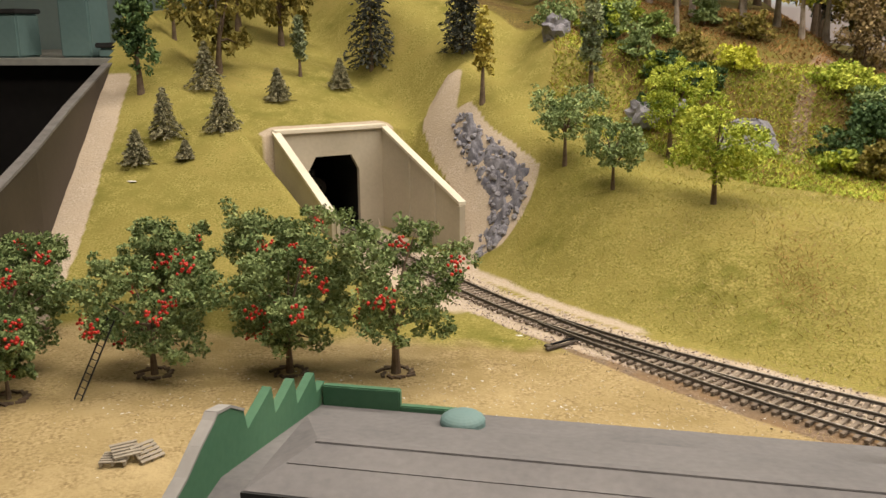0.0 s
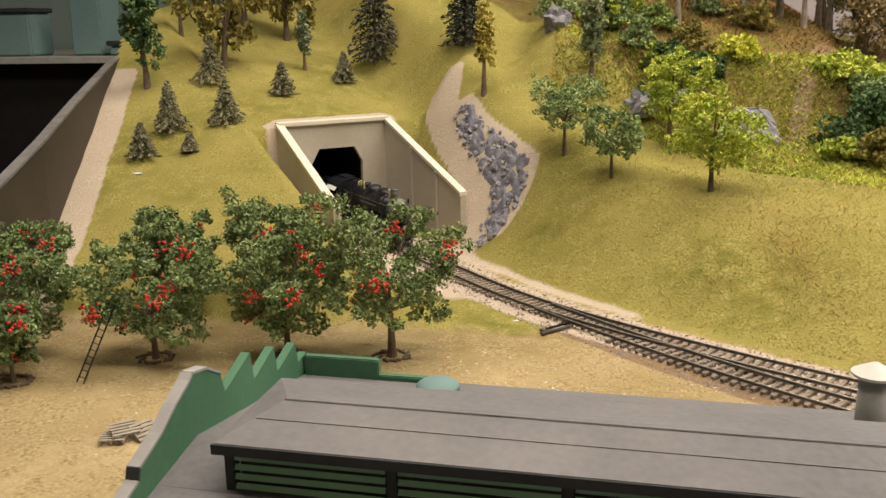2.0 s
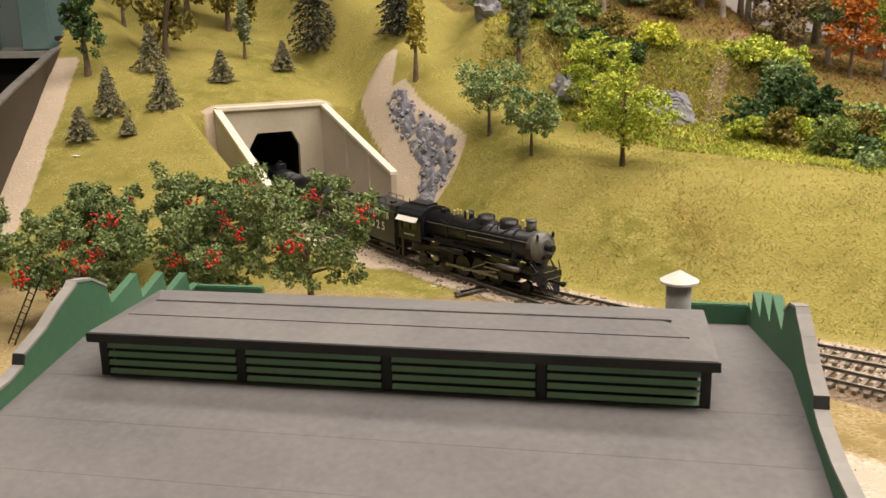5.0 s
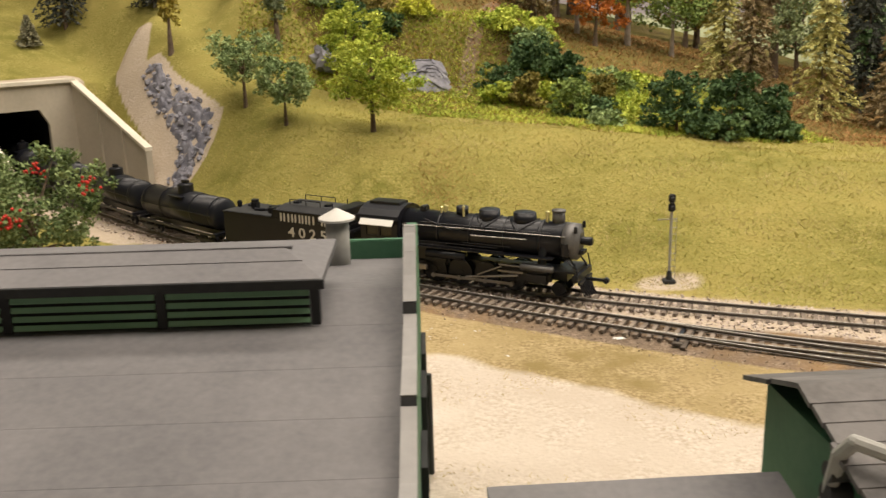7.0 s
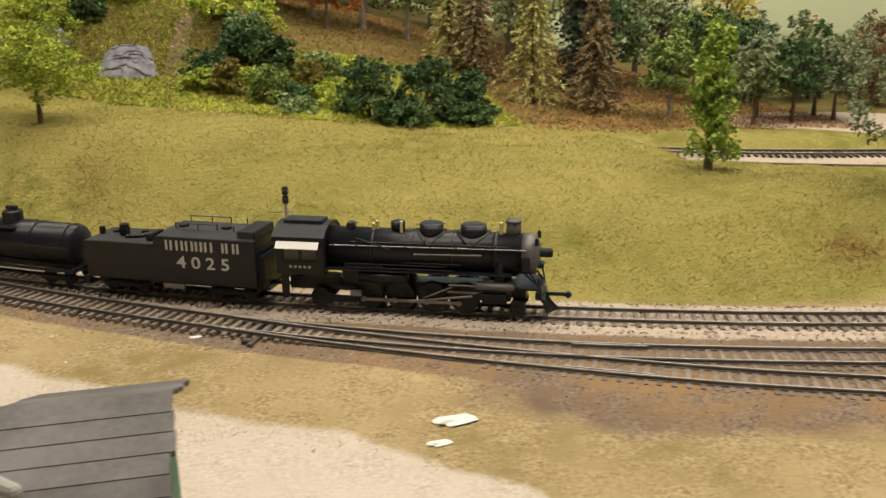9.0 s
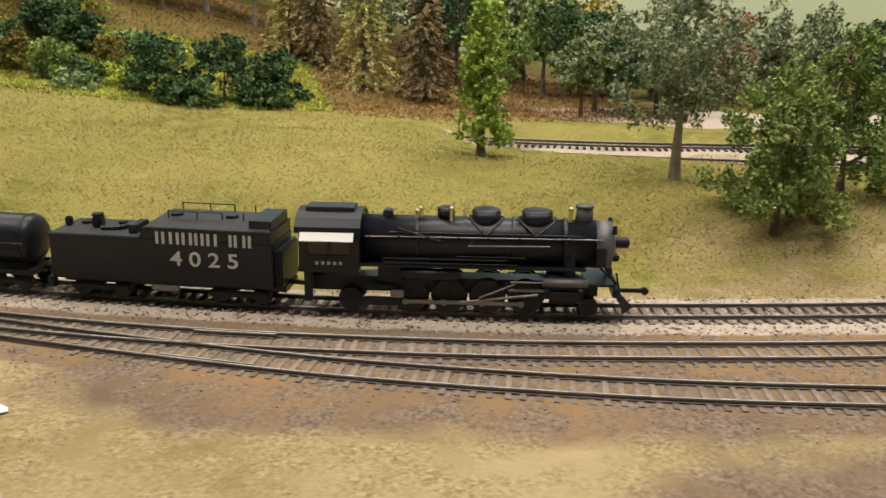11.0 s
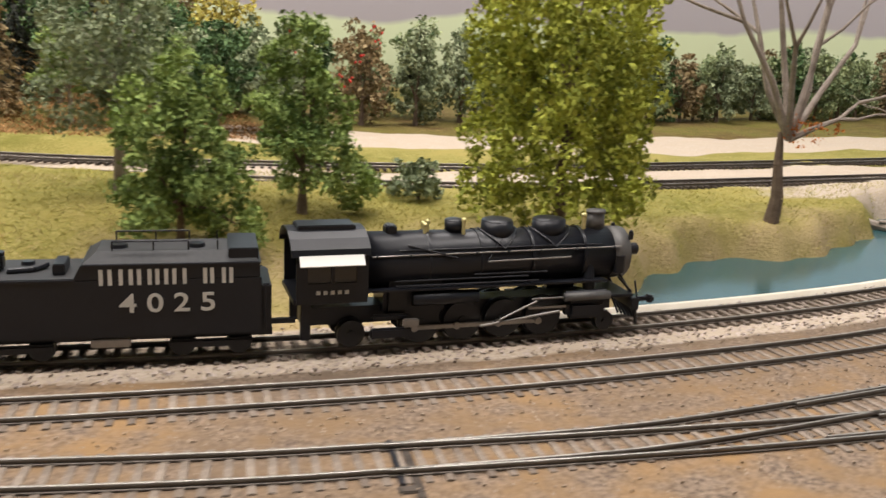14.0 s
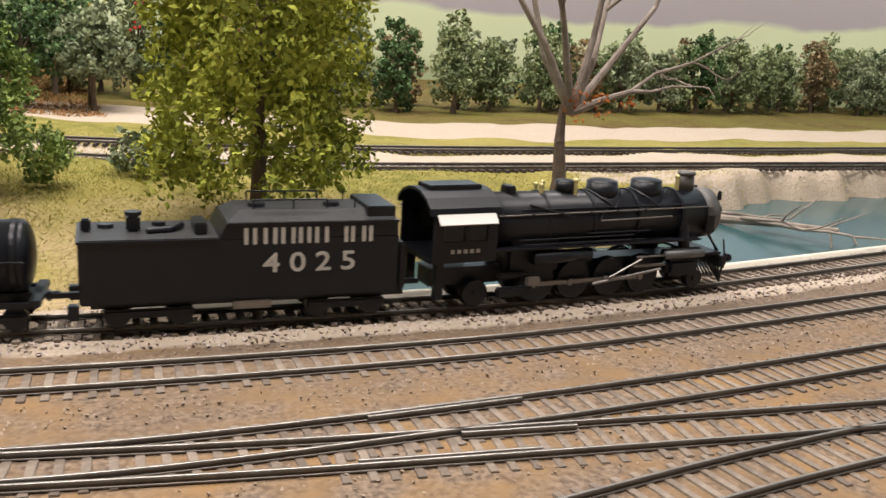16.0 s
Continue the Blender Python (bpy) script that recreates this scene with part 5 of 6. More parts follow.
# ---- trees and shrubs ----
def leaves(blobs, n, size, r, droop=0.0, flat=0.0):
    """Small leaf clumps scattered over the skins of lumpy blobs."""
    blobs = np.array(blobs, float)
    vol = blobs[:, 3] * blobs[:, 4] + blobs[:, 3] * blobs[:, 5]
    k = r.choice(len(blobs), n, p=vol / vol.sum())
    per = 13
    sub = r.normal(size=(len(blobs), per, 3))
    sub /= np.linalg.norm(sub, axis=2)[:, :, None]
    sub *= r.uniform(0.55, 1.05, (len(blobs), per, 1))
    d = r.normal(size=(n, 3))
    d /= np.linalg.norm(d, axis=1)[:, None]
    off = sub[k, r.integers(0, per, n)] + d * 0.36 * r.uniform(0.4, 1.1, (n, 1))
    c = blobs[k, :3] + off * blobs[k, 3:6]
    d = off / np.maximum(np.linalg.norm(off, axis=1)[:, None], 0.2)
    a = r.normal(size=(n, 3)) + d * 0.3
    a[:, 2] -= droop * 2
    a /= np.linalg.norm(a, axis=1)[:, None]
    b = np.cross(a, r.normal(size=(n, 3)))
    b /= np.linalg.norm(b, axis=1)[:, None]
    s1 = size * r.uniform(0.5, 1.25, (n, 1)) * (1 + droop)
    s2 = size * r.uniform(0.35, 0.8, (n, 1))
    e = np.cross(a, b) * size * 0.3
    v = np.stack([c - a * s1, c - b * s2 + e, c + a * s1, c + b * s2 + e], 1).reshape(-1, 3)
    return v, np.arange(4 * n).reshape(-1, 4)


def trunk_mesh(h, rad, tips, r):
    bm = B()
    bend = Vector((r.normal(0, 0.04) * h, r.normal(0, 0.04) * h, 0))
    p, prev = Vector((0, 0, -0.004)), rad * 1.25
    for k in range(1, 5):
        q = bend * (k / 4) ** 2 + Vector((0, 0, h * k / 4))
        cyl(bm, p, q, prev, rad * (1.1 - 0.24 * k), 9)
        p, prev = q, rad * (1.1 - 0.24 * k)
    for t in tips:
        a = bend * 0.25 + Vector((0, 0, h * r.uniform(0.45, 0.85)))
        t = Vector(t)
        m = a.lerp(t, 0.5) + Vector((0, 0, 0.06 * h))
        cyl(bm, a, m, rad * 0.45, rad * 0.3, 6)
        cyl(bm, m, t, rad * 0.3, rad * 0.1, 6)
    return bm


SEED = [100]


def broadleaf(name, label, kind, x, y, h, rad, n=1500, size=0.0024, stem=0.32, shape="round", bark="bark", group="", z=None, droop=0.0):
    SEED[0] += 1
    r = np.random.default_rng(SEED[0])
    z = float(ground(x, y)) if z is None else z
    t = thing(name, label, "tree" if "tree" in name or shape != "bush" else "shrub", group, at=pose(x, y, z, 0, 0, 0))
    blobs = []
    for i in range(18 if shape == "flat" else 11 if shape != "poplar" else 14):
        f = i / 17 if shape == "flat" else i / 10 if shape != "poplar" else i / 13
        zc = h * (stem + (1 - stem) * (0.15 + 0.72 * f))
        prof = {"round": math.sin(math.pi * (0.22 + 0.68 * f)), "poplar": (1.05 - 0.85 * f) * (0.8 if f > 0.08 else 0.55), "cone": 1.05 - 0.72 * f, "bush": 0.95 - 0.35 * f, "flat": 1.0 - 0.5 * abs(f - 0.6)}[shape]
        a = i * 2.4 + r.uniform(-0.5, 0.5)
        o = rad * prof * {"poplar": 0.42, "flat": 0.80, "bush": 0.68}.get(shape, 0.62) * r.uniform(0.6, 1.2)
        s_ = rad * (r.uniform(0.26, 0.42) if shape == "flat" else r.uniform(0.30, 0.50)) * (0.65 + 0.5 * prof)
        blobs.append((o * math.cos(a), o * math.sin(a), zc, s_, s_, s_ * r.uniform(0.65, 0.9) * min(1.5, max(0.7, h * (1 - stem) / (2 * rad)))))
    part("trunk", trunk_mesh(h * (stem + 0.35), max(0.0012, 0.028 * h), [b_[:3] for b_ in blobs[::2]], r), M[bark], t)
    v, f = leaves(blobs, n, size, r, droop)
    v[:, 2] = np.maximum(v[:, 2], 0.0006)
    link("crown", mesh_np("crown", v, f), LEAF[kind], t)
    return t, blobs, r


def conifer(name, label, kind, x, y, h, rad, n=1400, size=0.0026, group="", gap=0.0):
    SEED[0] += 1
    r = np.random.default_rng(SEED[0])
    z = float(ground(x, y))
    t = thing(name, label, "tree", group, at=pose(x, y, z, 0, 0, 0))
    bm = cyl(B(), (0, 0, -0.004), (0, 0, h * 0.96), max(0.001, 0.02 * h), 0.0003, 8)
    part("trunk", bm, M["bark"], t)
    tiers = int(9 + 60 * h)
    pts, axes = [], []
    per = max(6, n // (tiers * 9))
    for k in range(tiers):
        f = k / (tiers - 1)
        rr = rad * (1.0 - f) ** 0.85 * r.uniform(0.8, 1.12) + 0.001
        zc = h * (0.07 + 0.9 * f)
        for j in range(9):
            a = j * 2 * math.pi / 9 + k * 1.1 + r.uniform(-0.25, 0.25)
            ln = rr * r.uniform(0.7, 1.15)
            if r.random() < gap:
                continue
            for q in r.uniform(0.12, 1.0, per):
                pts.append((math.cos(a) * ln * q + r.normal(0, size * 0.5), math.sin(a) * ln * q + r.normal(0, size * 0.5), zc - 0.38 * ln * q * q + r.normal(0, size * 0.4)))
                axes.append((math.cos(a), math.sin(a), -0.5))
    c, a = np.array(pts), np.array(axes) + r.normal(0, 0.45, (len(pts), 3))
    a /= np.linalg.norm(a, axis=1)[:, None]
    b = np.cross(a, r.normal(size=a.shape))
    b /= np.linalg.norm(b, axis=1)[:, None]
    s1, s2 = size * r.uniform(0.6, 1.2, (len(c), 1)), size * r.uniform(0.25, 0.5, (len(c), 1))
    v = np.stack([c - a * s1, c - b * s2, c + a * s1, c + b * s2], 1).reshape(-1, 3)
    v[:, 2] = np.maximum(v[:, 2], 0.0008)
    link("needles", mesh_np("needles", v, np.arange(len(v)).reshape(-1, 4)), LEAF[kind], t)
    return t


# orchard
for x, y, h, rad in ((-0.330, 0.520, 0.092, 0.044), (-0.230, 0.533, 0.082, 0.047), (-0.142, 0.550, 0.088, 0.041), (-0.072, 0.560, 0.106, 0.044), (-0.262, 0.625, 0.085, 0.034), (-0.180, 0.635, 0.090, 0.040), (-0.365, 0.60, 0.075, 0.035), (-0.300, 0.480, 0.055, 0.022)):
    t, blobs, r = broadleaf("apple_tree", "apple tree with grey-green crown and clusters of red fruit", "apple", x, y, h, rad * 1.0, 11000, 0.0017, 0.17, "flat", group="orchard trees")
    for b_ in blobs[1::3]:
        bm = B()
        d = Vector((r.normal(), -abs(r.normal()) - 0.4, r.normal() * 0.5)).normalized()
        for _ in range(15):
            c = Vector(b_[:3]) + Vector((d.x * b_[3], d.y * b_[4], d.z * b_[5])) * 1.08 + Vector(r.normal(0, 0.0030, 3))
            bmesh.ops.create_icosphere(bm, subdivisions=1, radius=0.0012, matrix=Matrix.Translation(c))
        part("fruit", bm, M["apple"], t, "cluster of red apples")
    bm = B()
    for k in range(14):
        a = k * 0.45
        box(bm, -0.003, 0.003, -0.001, 0.001, -0.001, 0.0014, pose(0.010 * math.cos(a) * (1 + 0.2 * math.sin(3 * k)), 0.010 * math.sin(a), 0, 0, 0, math.degrees(a) + 60))
    part("root_bark", bm, M["bark"], t, "ring of dark bark chips")
# hillside by the tunnel
for x, y, h, rad in ((-0.394, 0.832, 0.033, 0.013), (-0.385, 0.877, 0.051, 0.015), (-0.348, 0.844, 0.017, 0.007), (-0.389, 0.992, 0.054, 0.017), (-0.332, 0.899, 0.045, 0.017), (-0.312, 1.014, 0.037, 0.013), (-0.260, 1.091, 0.036, 0.012)):
    conifer("fir_tree", "small frosted fir on the grassy hill", "fir", x, y, h * 1.0, rad * 1.45, 6500, 0.0017, "young firs on the hill")
broadleaf("tree", "dark green tree at the layout edge", "dark", -0.457, 0.968, 0.135, 0.034, 2600, 0.003, 0.22, "poplar")
broadleaf("tree", "small green tree on the hill", "green", -0.500, 1.148, 0.10, 0.026, 1200, 0.003)
for x, y, h, rad in ((-0.403, 1.062, 0.150, 0.050), (-0.372, 1.199, 0.15, 0.048), (-0.44, 1.22, 0.16, 0.05)):
    broadleaf("tree", "olive and rust drooping tree on the hill", "olive", x, y, h, rad, 3200, 0.0032, 0.10, "round", droop=0.5)
broadleaf("tree", "slim blue-green tree on the hill", "grey", -0.315, 1.104, 0.078, 0.017, 1100, 0.0026, 0.25, "poplar")
for x, y, h, rad in ((-0.237, 1.156, 0.15, 0.042), (-0.110, 1.10, 0.11, 0.032)):
    conifer("spruce_tree", "dark spruce on the grassy hill", "darkfir", x, y, h, rad, 3600, 0.0034)
broadleaf("tree", "golden-leaved slim tree beside the sandy path", "gold", -0.074, 1.006, 0.108, 0.020, 1700, 0.0026, 0.25, "poplar")
for x, y, h, rad in ((0.022, 0.893, 0.080, 0.036), (0.068, 0.839, 0.066, 0.027)):
    broadleaf("tree", "sage-green many-stemmed tree on the meadow", "sage", x, y, h, rad, 3800, 0.0018, 0.26, "flat")
broadleaf("tree", "tall grey-green tree above the meadow", "grey", 0.043, 1.025, 0.115, 0.024, 1700, 0.0026, 0.15, "poplar")
for x, y, h, rad in ((0.124, 0.944, 0.100, 0.044), (0.153, 0.803, 0.088, 0.046)):
    broadleaf("tree", "lime-green maple on the meadow edge", "lime", x, y, h, rad, 5000, 0.0019, 0.25, "round")
# wooded slope
for kind, x, y, h, rad in (("lime", 0.14, 1.16, 0.13, 0.036), ("green", 0.22, 1.20, 0.13, 0.036), ("lime", 0.29, 1.19, 0.13, 0.038), ("olive", 0.37, 1.25, 0.14, 0.042), ("green", 0.56, 1.208, 0.115, 0.060), ("dark", 0.42, 1.35, 0.16, 0.05),
                           ("green", 0.806, 0.895, 0.092, 0.036), ("green", 0.90, 1.02, 0.12, 0.05), ("dark", 0.80, 1.05, 0.14, 0.05), ("grey", 0.994, 0.896, 0.095, 0.046), ("grey", 0.92, 0.90, 0.10, 0.036), ("hedge", 0.70, 1.12, 0.15, 0.05), ("dark", 0.915, 0.985, 0.12, 0.045), ("dark", 0.965, 1.00, 0.11, 0.045), ("hedge", 0.875, 0.83, 0.085, 0.040), ("dark", 0.935, 0.85, 0.095, 0.042), ("grey", 0.995, 0.86, 0.090, 0.040)):
    broadleaf("tree", "leafy " + {"lime": "lime-green", "green": "mid-green", "olive": "olive-gold", "dark": "dark green", "grey": "grey-green", "hedge": "dull green"}[kind] + " tree on the wooded slope", kind, x, y, h, rad, 2300, 0.0030, 0.30, "round", "bark_grey" if kind in ("green", "lime") else "bark", "trees of the wooded slope")
broadleaf("tree", "rust-orange autumn tree on the slope", "rust", 0.446, 1.178, 0.108, 0.042, 2400, 0.0028, 0.22, "cone")
broadleaf("tree", "brown twiggy tree on the slope", "brown", 0.365, 1.192, 0.12, 0.048, 2600, 0.0028, 0.12, "round")
for kind, x, y, h, rad in (("larch", 0.673, 0.992, 0.165, 0.050), ("brown", 0.735, 0.945, 0.160, 0.040), ("brown", 0.63, 1.10, 0.16, 0.045), ("larch", 0.60, 1.12, 0.15, 0.042), ("darkfir", 0.76, 1.06, 0.17, 0.045)):
    conifer("larch_tree", {"larch": "straw-coloured larch", "brown": "brown thinning larch", "darkfir": "dark fir"}[kind] + " at the wood's edge", kind, x, y, h, rad, 8000, 0.0030, "larches", 0.15)
for x, y, h, rad in ((0.338, 1.013, 0.045, 0.036), (0.372, 1.010, 0.042, 0.026), (0.454, 0.840, 0.062, 0.038), (0.515, 0.860, 0.064, 0.040), (0.565, 0.880, 0.055, 0.034), (0.16, 1.045, 0.03, 0.03), (0.55, 0.84, 0.022, 0.03), (0.48, 0.805, 0.022, 0.03)):
    broadleaf("shrub", "dense dark green shrub on the slope", "dark", x, y, h, rad, 2200, 0.0028, 0.02, "bush", group="shrubs on the slope")
for kind, x, y, h, rad in (("yellow", 0.20, 1.08, 0.025, 0.030), ("lime", 0.30, 1.06, 0.026, 0.028), ("lime", 0.33, 0.95, 0.02, 0.03), ("lime", 0.40, 0.90, 0.018, 0.03), ("sage", 0.0, 1.12, 0.03, 0.035), ("sage", 0.06, 1.12, 0.035, 0.035), ("lime", 0.43, 0.95, 0.018, 0.03), ("sage", 0.38, 0.84, 0.012, 0.025), ("dark", 0.11, 1.02, 0.02, 0.025), ("lime", 0.29, 0.95, 0.020, 0.022)):
    broadleaf("shrub", {"yellow": "bright yellow-green", "lime": "pale lime", "sage": "sage-green", "dark": "dark green"}[kind] + " low shrub on the slope", kind, x, y, h, rad, 1300, 0.0024, 0.0, "bush", group="low shrubs")
r3 = np.random.default_rng(21)
for k in range(34):
    x = 0.0 + 0.0135 * k + r3.uniform(-0.01, 0.01)
    y = float(np.interp(x, [0.0, 0.15, 0.35, 0.5], [1.08, 0.98, 0.88, 0.87])) + r3.uniform(0.0, 0.26)
    kind = ("lime", "sage", "green", "lime", "dark", "olive")[k % 6]
    if abs(x - float(TRAIL(y))) < 0.034 or (0.13 < x < 0.26 and y < 1.05):
        continue
    broadleaf("shrub", {"lime": "pale lime", "sage": "sage-green", "green": "mid-green", "dark": "dark green", "olive": "olive-gold"}[kind] + " bushy undergrowth on the slope", kind, x, y, r3.uniform(0.018, 0.042), r3.uniform(0.020, 0.034), 1500, 0.0024, 0.0, "bush", group="undergrowth of the slope")
for k in range(9):
    x, y = 0.05 + 0.055 * k + r3.uniform(-0.01, 0.01), 1.24 + r3.uniform(-0.03, 0.05)
    kind = ("lime", "green", "olive", "sage")[k % 4]
    broadleaf("tree", {"lime": "lime-green", "green": "mid-green", "olive": "olive-gold", "sage": "sage-green"}[kind] + " woodland tree with pale stem", kind, x, y, r3.uniform(0.13, 0.17), r3.uniform(0.036, 0.048), 2600, 0.0028, 0.32, "round", "bark_grey", "trees of the wooded slope")
# middle distance
broadleaf("poplar_tree", "bright green slender tree beside the far track", "bright", 0.704, 0.612, 0.130, 0.036, 4200, 0.0024, 0.05, "poplar")
broadleaf("tree", "tall grey-green airy tree with a bare stem", "grey", 0.819, 0.517, 0.140, 0.048, 6500, 0.0019, 0.25, "round", "bark_grey")
for x, y, h, rad in ((0.840, 0.424, 0.104, 0.040), (0.914, 0.464, 0.110, 0.040)):
    broadleaf("tree", "full mid-green tree down to the ground", "green", x, y, h, rad * 1.1, 10000, 0.0018, 0.02, "cone")
broadleaf("shrub", "low grey-green shrub on the bank", "grey", 1.002, 0.500, 0.027, 0.019, 1200, 0.0022, 0.02, "bush")
# willow
t, blobs, r = broadleaf("willow_tree", "large yellow-green willow with dark trunk on the river bank", "willow", 1.042, 0.390, 0.158, 0.042, 1500, 0.0026, 0.35, "round")
curtain = []
for k in range(26):
    a = k * 2.4
    q = 0.054 * (0.45 + 0.55 * ((k * 37) % 26) / 26)
    for j in range(5):
        curtain.append((q * math.cos(a), q * math.sin(a), 0.146 - 0.026 * j + r.normal(0, 0.004), 0.012, 0.012, 0.017))
v, f = leaves(curtain, 18000, 0.0020, r, 0.15)
link("hanging_leaves", mesh_np("hanging_leaves", v, f), LEAF["willow"], t)
# dead tree
dead = thing("dead_tree", "bare grey dead tree with pale branches", "tree", at=pose(1.222, 0.413, 0.0))
dead.location.z = float(ground(1.222, 0.413))
r = np.random.default_rng(77)


def limb(bm, a, d, ln, rad, depth):
    b_ = a
    for k in range(3):
        e = b_ + (d + Vector(r.normal(0, 0.10, 3))).normalized() * ln / 3
        cyl(bm, b_, e, rad * (1 - 0.22 * k), rad * (1 - 0.22 * (k + 1)), 8)
        if depth and k > 0:
            limb(bm, e, (d + Vector(r.normal(0, 0.55, 3)) + Vector((0, 0, 0.2))).normalized(), ln * 0.6, rad * 0.5, depth - 1)
        b_ = e


bm = B()
limb(bm, Vector((0, 0, -0.006)), Vector((0.12, 0.02, 1)).normalized(), 0.066, 0.0056, 0)
part("trunk", bm, M["bark"], dead)
for d, ln in (((-0.55, 0, 1), 0.13), ((-0.05, 0.1, 1), 0.14), ((0.25, -0.1, 1), 0.13), ((0.75, 0.1, 0.75), 0.13), ((-0.3, 0.3, 1), 0.11), ((-0.4, -0.2, 0.9), 0.10), ((0.5, 0.2, 1), 0.10), ((0.9, -0.1, 0.45), 0.06)):
    bm = B()
    limb(bm, Vector((0.007, 0, 0.055)), Vector(d).normalized(), ln, 0.0026, 3)
    part("branch", bm, M["bark_grey"], dead)
v, f = leaves([(0.012, -0.006, 0.060, 0.014, 0.010, 0.010), (0.034, 0.0, 0.062, 0.016, 0.010, 0.007)], 150, 0.0015, r)
link("dry_leaves", mesh_np("dry_leaves", v, f), LEAF["rust"], dead, "last rust-brown leaves")
log = thing("driftwood_log", "grey fallen branch lying in the river", "log", at=pose(1.362, 0.468, -0.003, 0, 0, -64))
bm = B()
limb(bm, Vector((-0.02, 0, 0.006)), Vector((1, 0, -0.06)), 0.13, 0.0042, 0)
part("trunk", bm, M["bark_grey"], log)
for x, dy in ((0.02, 0.5), (0.045, -0.5), (0.06, 0.4), (0.07, -0.3)):
    bm = B()
    limb(bm, Vector((x, 0, 0.003)), Vector((1, dy, 0.02)).normalized(), 0.055, 0.0016, 1)
    part("branch", bm, M["bark_grey"], log)
# far hedge and the wood behind
r2 = np.random.default_rng(9)
for k in range(44):
    x = 0.98 + 0.035 * k
    y = np.interp(x, [0.98, 1.3, 1.7, 2.4], [0.99, 0.94, 0.97, 1.09]) + r2.uniform(-0.01, 0.05) + 0.055 * (k % 2)
    kind = ("hedge", "grey", "hedge", "dark", "brown", "hedge", "grey")[k % 7]
    t, blobs, r = broadleaf("hedge_tree", {"hedge": "dull green", "grey": "grey-green", "dark": "dark green", "brown": "brownish"}[kind] + " bushy tree in the far tree line", kind, x, y, r2.uniform(0.085, 0.125), r2.uniform(0.032, 0.044), 2200, 0.0032, 0.03, "bush" if k % 2 else "round", group="far tree line")
    if k in (2, 4, 5):
        bm = B()
        for b_ in blobs[4::3]:
            for _ in range(6):
                bmesh.ops.create_icosphere(bm, subdivisions=1, radius=0.0016, matrix=Matrix.Translation(Vector(b_[:3]) + Vector((0, -b_[4], 0)) + Vector(r.normal(0, 0.004, 3))))
        tagged(part("berries", bm, M["apple"], t, "red fruit"), kind="stuff")
for k in range(40):
    x, y = -0.22 + 0.031 * k, (1.36 + 0.10 * (k % 3)) - 0.25 * float(sm((-0.22 + 0.031 * k - 0.5) / 0.4)) + r2.uniform(-0.03, 0.03)
    kind = ("dark", "green", "olive", "brown", "darkfir", "hedge", "gold")[(k * 5) % 7]
    if x < 0.0:
        kind = ("dark", "darkfir", "brown")[k % 3]
    broadleaf("wood_tree", {"dark": "dark green", "green": "mid-green", "olive": "olive", "brown": "brown", "darkfir": "blackish green", "hedge": "dull green", "gold": "golden"}[kind] + " tree in the wood behind the slope", kind, x, y, r2.uniform(0.14, 0.20), r2.uniform(0.045, 0.06), 1500, 0.0042, 0.18, "round", group="wood behind the slope")

# ---- grass and loose growth ----
def tufts(name, n, box_, test, kind, label, hgt, wid):
    r = np.random.default_rng(n)
    c = np.column_stack([r.uniform(box_[0], box_[1], n), r.uniform(box_[2], box_[3], n)])
    u = side_of(MAIN, c[:, 0], c[:, 1])[0]
    c = c[test(c[:, 0], c[:, 1], u)]
    z = ground(c[:, 0], c[:, 1])
    m = len(c)
    h = hgt * r.uniform(0.4, 1.2, m)
    a = r.uniform(0, 6.28, m)
    lean = r.normal(0, 1.1, (m, 2)) * h[:, None]
    base = np.column_stack([c, z - 0.0003])
    w = np.column_stack([np.cos(a), np.sin(a), np.zeros(m)]) * wid
    tip = base + np.column_stack([lean, h])
    v = np.stack([base - w, base + w, tip], 1).reshape(-1, 3)
    tagged(link(name, mesh_np(name, v, np.arange(3 * m).reshape(-1, 3)), LEAF[kind]), label, "grass", kind="stuff")


crest = lambda x: np.interp(x, [-0.2, 0.0, 0.15, 0.35, 0.5, 0.62, 0.8], [1.0, 1.0, 0.93, 0.80, 0.80, 0.84, 0.66])
tufts("meadow_grass", 150000, (-0.02, 1.0, 0.40, 0.98), lambda x, y, u: (u > 0.045) & (y < crest(x)), "grass", "short yellow-green static grass on the meadow", 0.0021, 0.00030)
tufts("bank_grass", 40000, (0.55, 1.6, 0.33, 0.55), lambda x, y, u: (u > 0.075) & (y < 0.52), "grass", "short grass on the river bank", 0.0022, 0.0003)
tufts("tall_grass", 26000, (0.10, 0.95, 0.42, 0.86), lambda x, y, u: (u > 0.06) & (y < crest(x)) & (np.sin(x * 47 + 3 * np.sin(y * 31)) + np.sin(y * 63 + x * 20) > 0.2), "straw", "longer dry grass standing in drifts on the meadow", 0.0048, 0.00026)
tufts("orchard_grass", 30000, (-0.40, 0.62, 0.22, 0.60), lambda x, y, u: (u < -0.045) & (np.sin(x * 39 + 2 * np.sin(y * 43)) + np.sin(y * 57 + x * 26) > 0.75), "straw", "dry grass in patches on the sandy ground", 0.0020, 0.00030)
tufts("straw_grass", 60000, (0.1, 1.3, 0.32, 0.62), lambda x, y, u: (u > 0.028) & (u < 0.075), "straw", "dry straw grass beside the main line", 0.0020, 0.0003)
tufts("forest_litter", 60000, (0.0, 1.0, 0.80, 1.35), lambda x, y, u: (y > crest(x)) & (u > 0.1), "litter", "rust-brown litter under the trees", 0.0035, 0.0008)
tufts("slope_moss", 60000, (0.0, 0.62, 0.78, 1.10), lambda x, y, u: (y > crest(x)) & (u > 0.1), "lime", "yellow-green growth on the slope", 0.0042, 0.0008)

